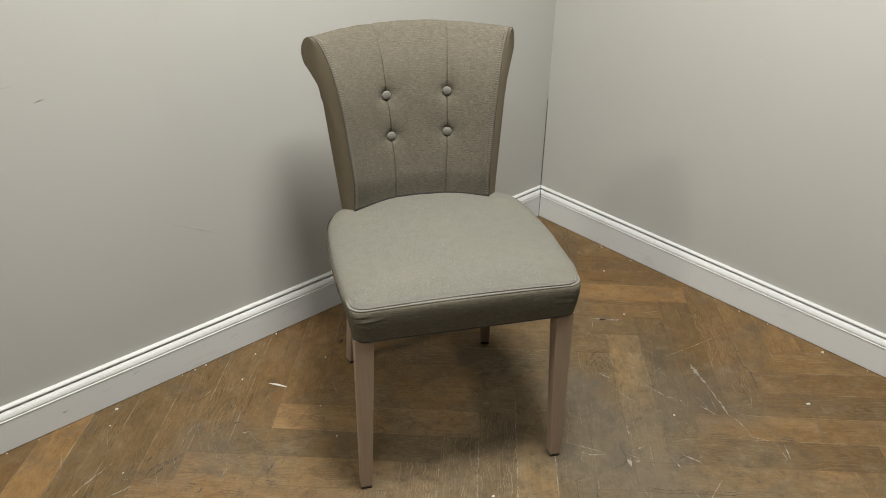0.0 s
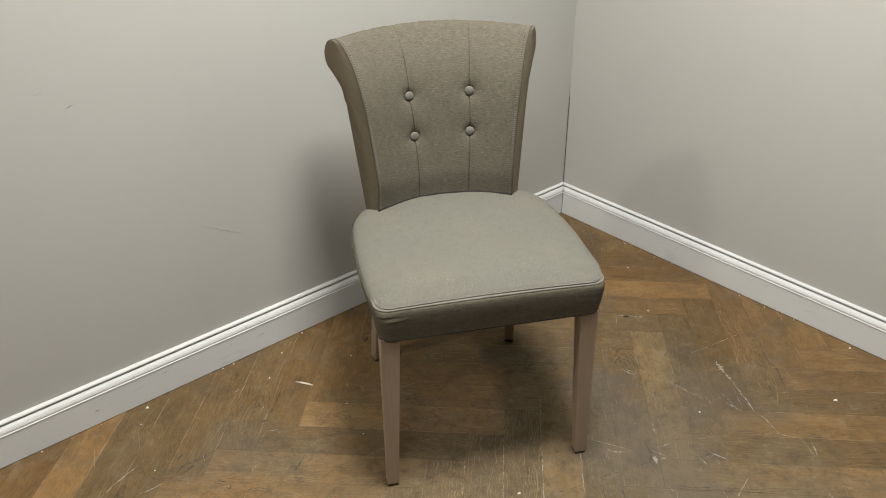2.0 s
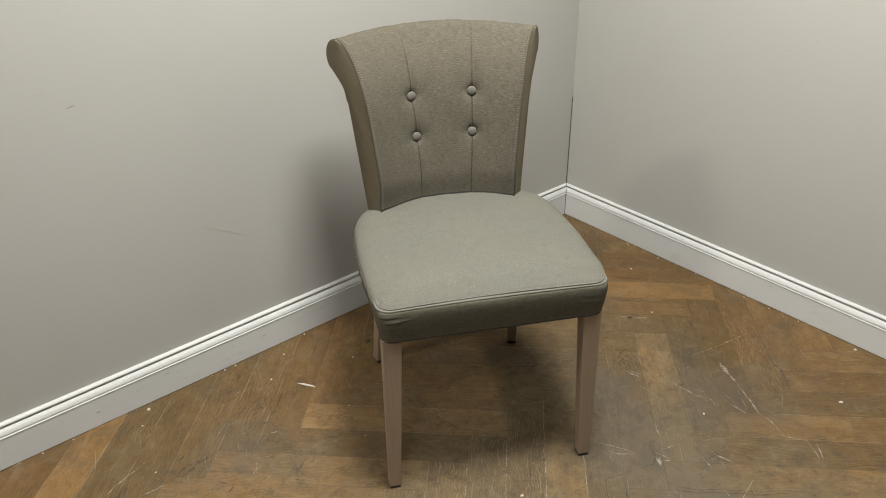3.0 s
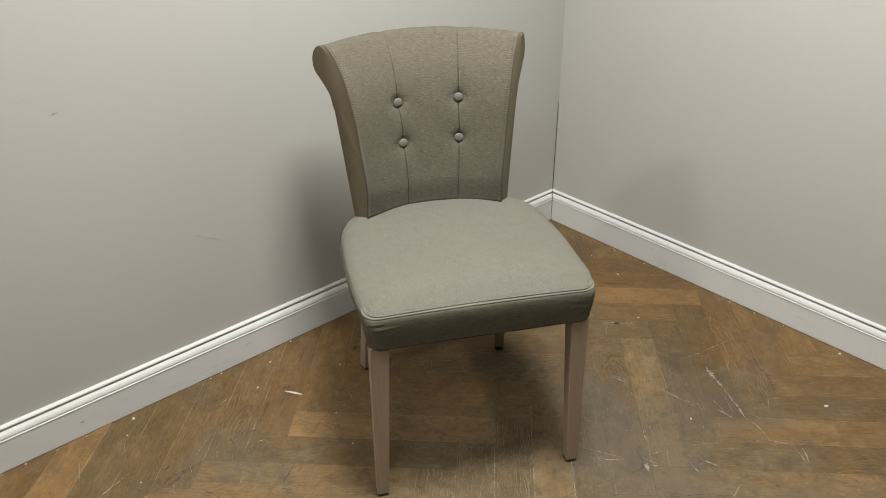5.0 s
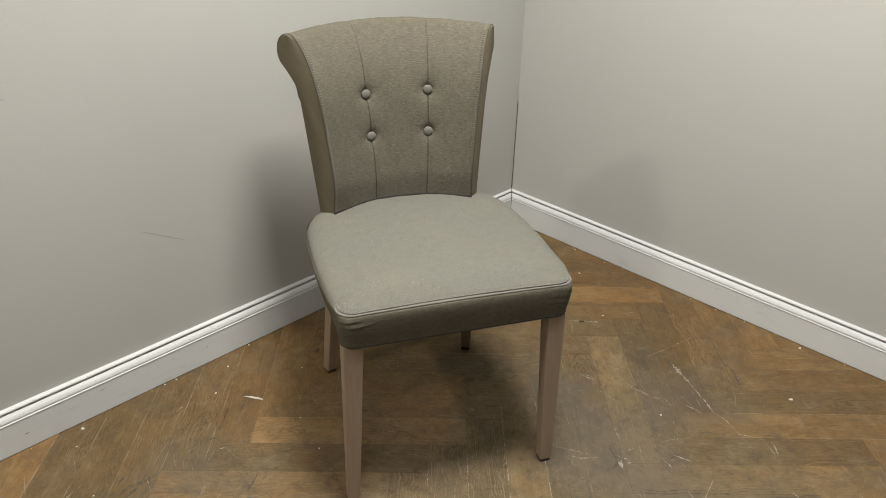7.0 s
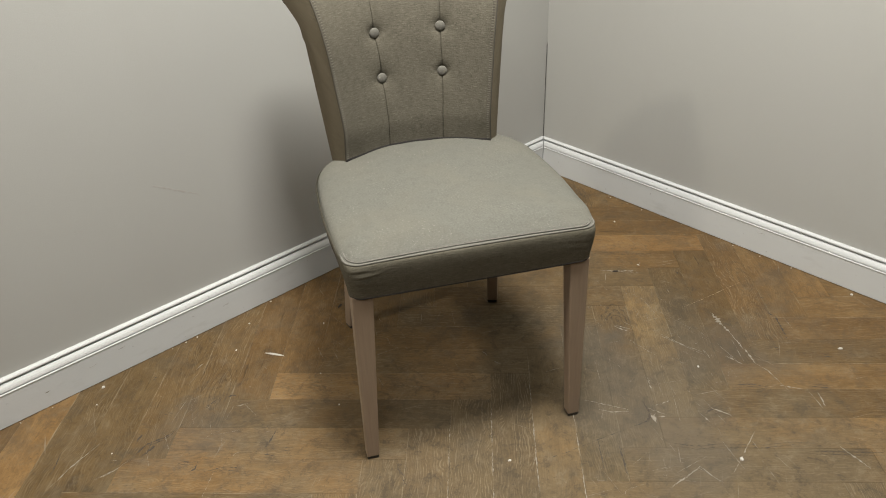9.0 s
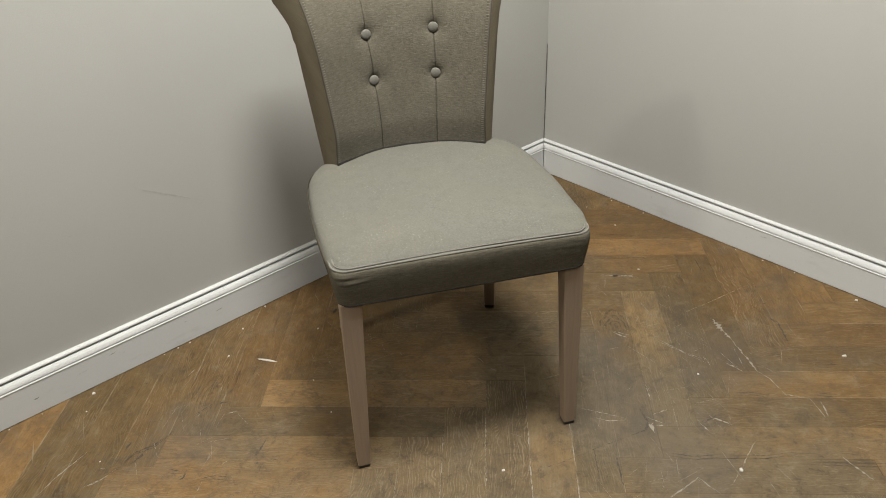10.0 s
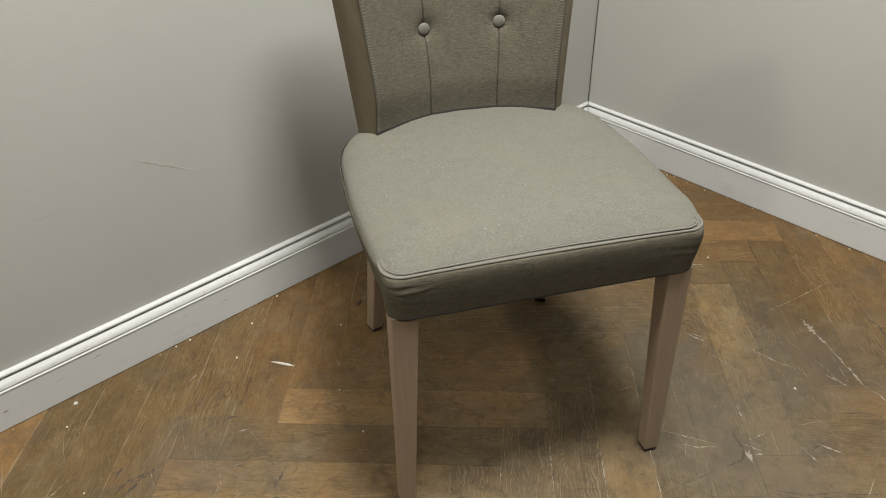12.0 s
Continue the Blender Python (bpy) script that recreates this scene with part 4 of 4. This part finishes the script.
part("splits", splits, SPLIT, floor, "dark splits along the grain")["kind"] = "stuff"


# dirt and crumbs in the joint between floor and skirting
joint = bmesh.new()
crumbs = bmesh.new()
rnd = random.Random(19)
for east, s, end in ((False, -1.95, -0.02), (True, -1.45, -0.02)):
    while s < end:
        e = s + rnd.uniform(0.01, 0.06)
        d = -rnd.uniform(0.0004, 0.0012)
        a, b = ((d, s), (d, e)) if east else ((s, d), (e, d))
        sliver([a, b], rnd.uniform(0.0016, 0.0036), 0.0002, 0.0002, joint, rnd.randrange(999))
        if rnd.random() < 0.30:
            q = -rnd.uniform(0.002, 0.010)
            p = (q, s) if east else (s, q)
            bmesh.ops.create_icosphere(crumbs, subdivisions=1, radius=rnd.uniform(0.0008, 0.0019), matrix=Matrix.Translation((*p, 0.0009)) @ Matrix.Diagonal((1.5, 1.0, 0.7, 1)))
        s = e + rnd.uniform(0.0, 0.035)
part("joint_dirt", joint, CRACK, floor, "dark dirt along the skirting")["kind"] = "stuff"
part("crumbs", crumbs, CHIP_WHITE, floor, "white plaster crumbs along the skirting")["kind"] = "stuff"


def clip(poly, axis, limit, keep_below):
    out = []
    for a, b in zip(poly, poly[1:] + poly[:1]):
        ia, ib = (a[axis] <= limit) == keep_below, (b[axis] <= limit) == keep_below
        if ia:
            out.append(a)
        if ia != ib:
            s = (limit - a[axis]) / (b[axis] - a[axis])
            out.append(a + (b - a) * s)
    return out


def plank_bm(poly, bm=None, thick=0.008, ease=0.0003, lift=0.0):
    """A plank from its outline, with eased upper edges."""
    bm = bm or bmesh.new()
    mid = sum(poly, Vector((0, 0))) / len(poly)
    low = [bm.verts.new((p.x, p.y, lift - thick)) for p in poly]
    brim = [bm.verts.new((p.x, p.y, lift - ease)) for p in poly]
    top = [bm.verts.new((*(p + (mid - p).normalized() * ease * 1.4), lift)) for p in poly]
    n = len(poly)
    for i in range(n):
        j = (i + 1) % n
        bm.faces.new((low[i], low[j], brim[j], brim[i]))
        bm.faces.new((brim[i], brim[j], top[j], top[i]))
    bm.faces.new(top)
    return bm


GAP = 0.00012
whole = [Vector(p) for p in ((-LEN / 2 + GAP, -WID / 2 + GAP), (LEN / 2 - GAP, -WID / 2 + GAP), (LEN / 2 - GAP, WID / 2 - GAP), (-LEN / 2 + GAP, WID / 2 - GAP))]
whole_mesh = mesh_of("plank", plank_bm(whole), PLANK)
R2 = math.sqrt(0.5)
planks = []
for j in range(-9, 10):
    for k in range(-90, 90):
        # lying across: along v; standing: along u
        v, u = V0 + k * WID + j * LEN, U0 + k * WID - j * LEN
        planks.append((v + LEN / 2, u + WID / 2, -45.0, (k, j, 0)))
        planks.append((v + LEN + WID / 2, u + WID - LEN / 2, 45.0, (k, j, 1)))
placed = []
for v, u, turn, key in planks:
    x, y = (u + v) * R2, (u - v) * R2
    if not (FAR - 0.3 < x < 0.3 and FAR - 0.3 < y < 0.3):
        continue
    m = Matrix.Rotation(radians(turn), 2)
    poly = [Vector((x, y)) + m @ p for p in whole]
    cut = poly
    for axis, limit, below in ((0, 0.010, True), (1, 0.010, True), (0, FAR, False), (1, FAR, False)):
        cut = clip(cut, axis, limit, below) if cut else cut
    if len(cut) < 3:
        continue
    area = abs(sum(a.cross(b) for a, b in zip(cut, cut[1:] + cut[:1]))) / 2
    if area < 0.00008:
        continue
    placed.append((math.hypot(x + 0.9, y + 0.75), x, y, turn, key, cut if cut != poly else None))
placed.sort(key=lambda p: p[0])

# tone and warmth of single boards; the others vary by chance
SHADES = {(-6, -1, 1): (1.26, 0.05), (-5, -1, 1): (0.86, -0.05), (-4, -1, 1): (0.88, -0.05), (-3, -1, 1): (0.93, -0.02), (-2, -1, 1): (0.92, 0.0), (0, 0, 0): (1.38, 0.05), (-1, 0, 0): (0.86, 0.02), (-2, 0, 0): (1.36, 0.04),
          (-3, 0, 0): (1.24, 0.05), (1, 0, 1): (1.22, 0.0), (2, 0, 1): (0.84, -0.03), (3, 0, 1): (0.98, 0.0), (4, 0, 1): (1.30, -0.04),
          (5, 0, 1): (0.82, -0.03), (6, 0, 1): (0.78, 0.0), (7, 0, 1): (0.90, 0.06), (5, 1, 0): (0.84, 0.0), (4, 1, 0): (1.16, 0.03),
          (3, 1, 0): (0.96, 0.02), (7, 0, 0): (1.18, 0.08), (6, 0, 0): (0.95, 0.04)}
COMBED = {(0, 0, 0): 0.6, (-1, 0, 0): 0.35, (-2, 0, 0): 0.5, (-3, 0, 0): 0.45, (4, 1, 0): 0.25, (-3, -1, 1): 0.5, (-2, 0, 1): 0.85, (-1, 0, 1): 0.9, (0, 0, 1): 0.8, (1, 0, 1): 0.2, (3, 0, 1): 0.45, (-5, -1, 1): 0.5, (-6, -1, 1): 0.1}
far_bm = bmesh.new()
for i, (d, x, y, turn, key, cut) in enumerate(placed):
    rnd = random.Random(key[0] * 131 + key[1] * 17 + key[2] * 7)
    m = Matrix.Rotation(radians(turn), 2)
    if i >= 300:
        poly = cut or [Vector((x, y)) + m @ p for p in whole]
        plank_bm(poly, far_bm)
        continue
    back = m.inverted()
    me = whole_mesh if cut is None else mesh_of("plank", plank_bm([back @ (p - Vector((x, y))) for p in cut]), PLANK)
    ob = new("plank", me)
    ob.parent = floor
    ob.matrix_local = pose(x, y, rnd.uniform(-0.00015, 0.00015), 0, 0, turn)
    s, warm = SHADES.get(key, (rnd.uniform(0.86, 1.20), rnd.uniform(0.0, 0.07)))
    s, warm = 0.98 * s ** 1.22, warm + 0.028
    ob.color = (1.04 * s * (1 + warm), 0.965 * s, 0.815 * s * (1 - warm), COMBED.get(key, rnd.choice((0.15, 0.3, 0.45, 0.65))))
part("far_planks", far_bm, PLANK_FAR, floor, "worn oak boards")["kind"] = "stuff"
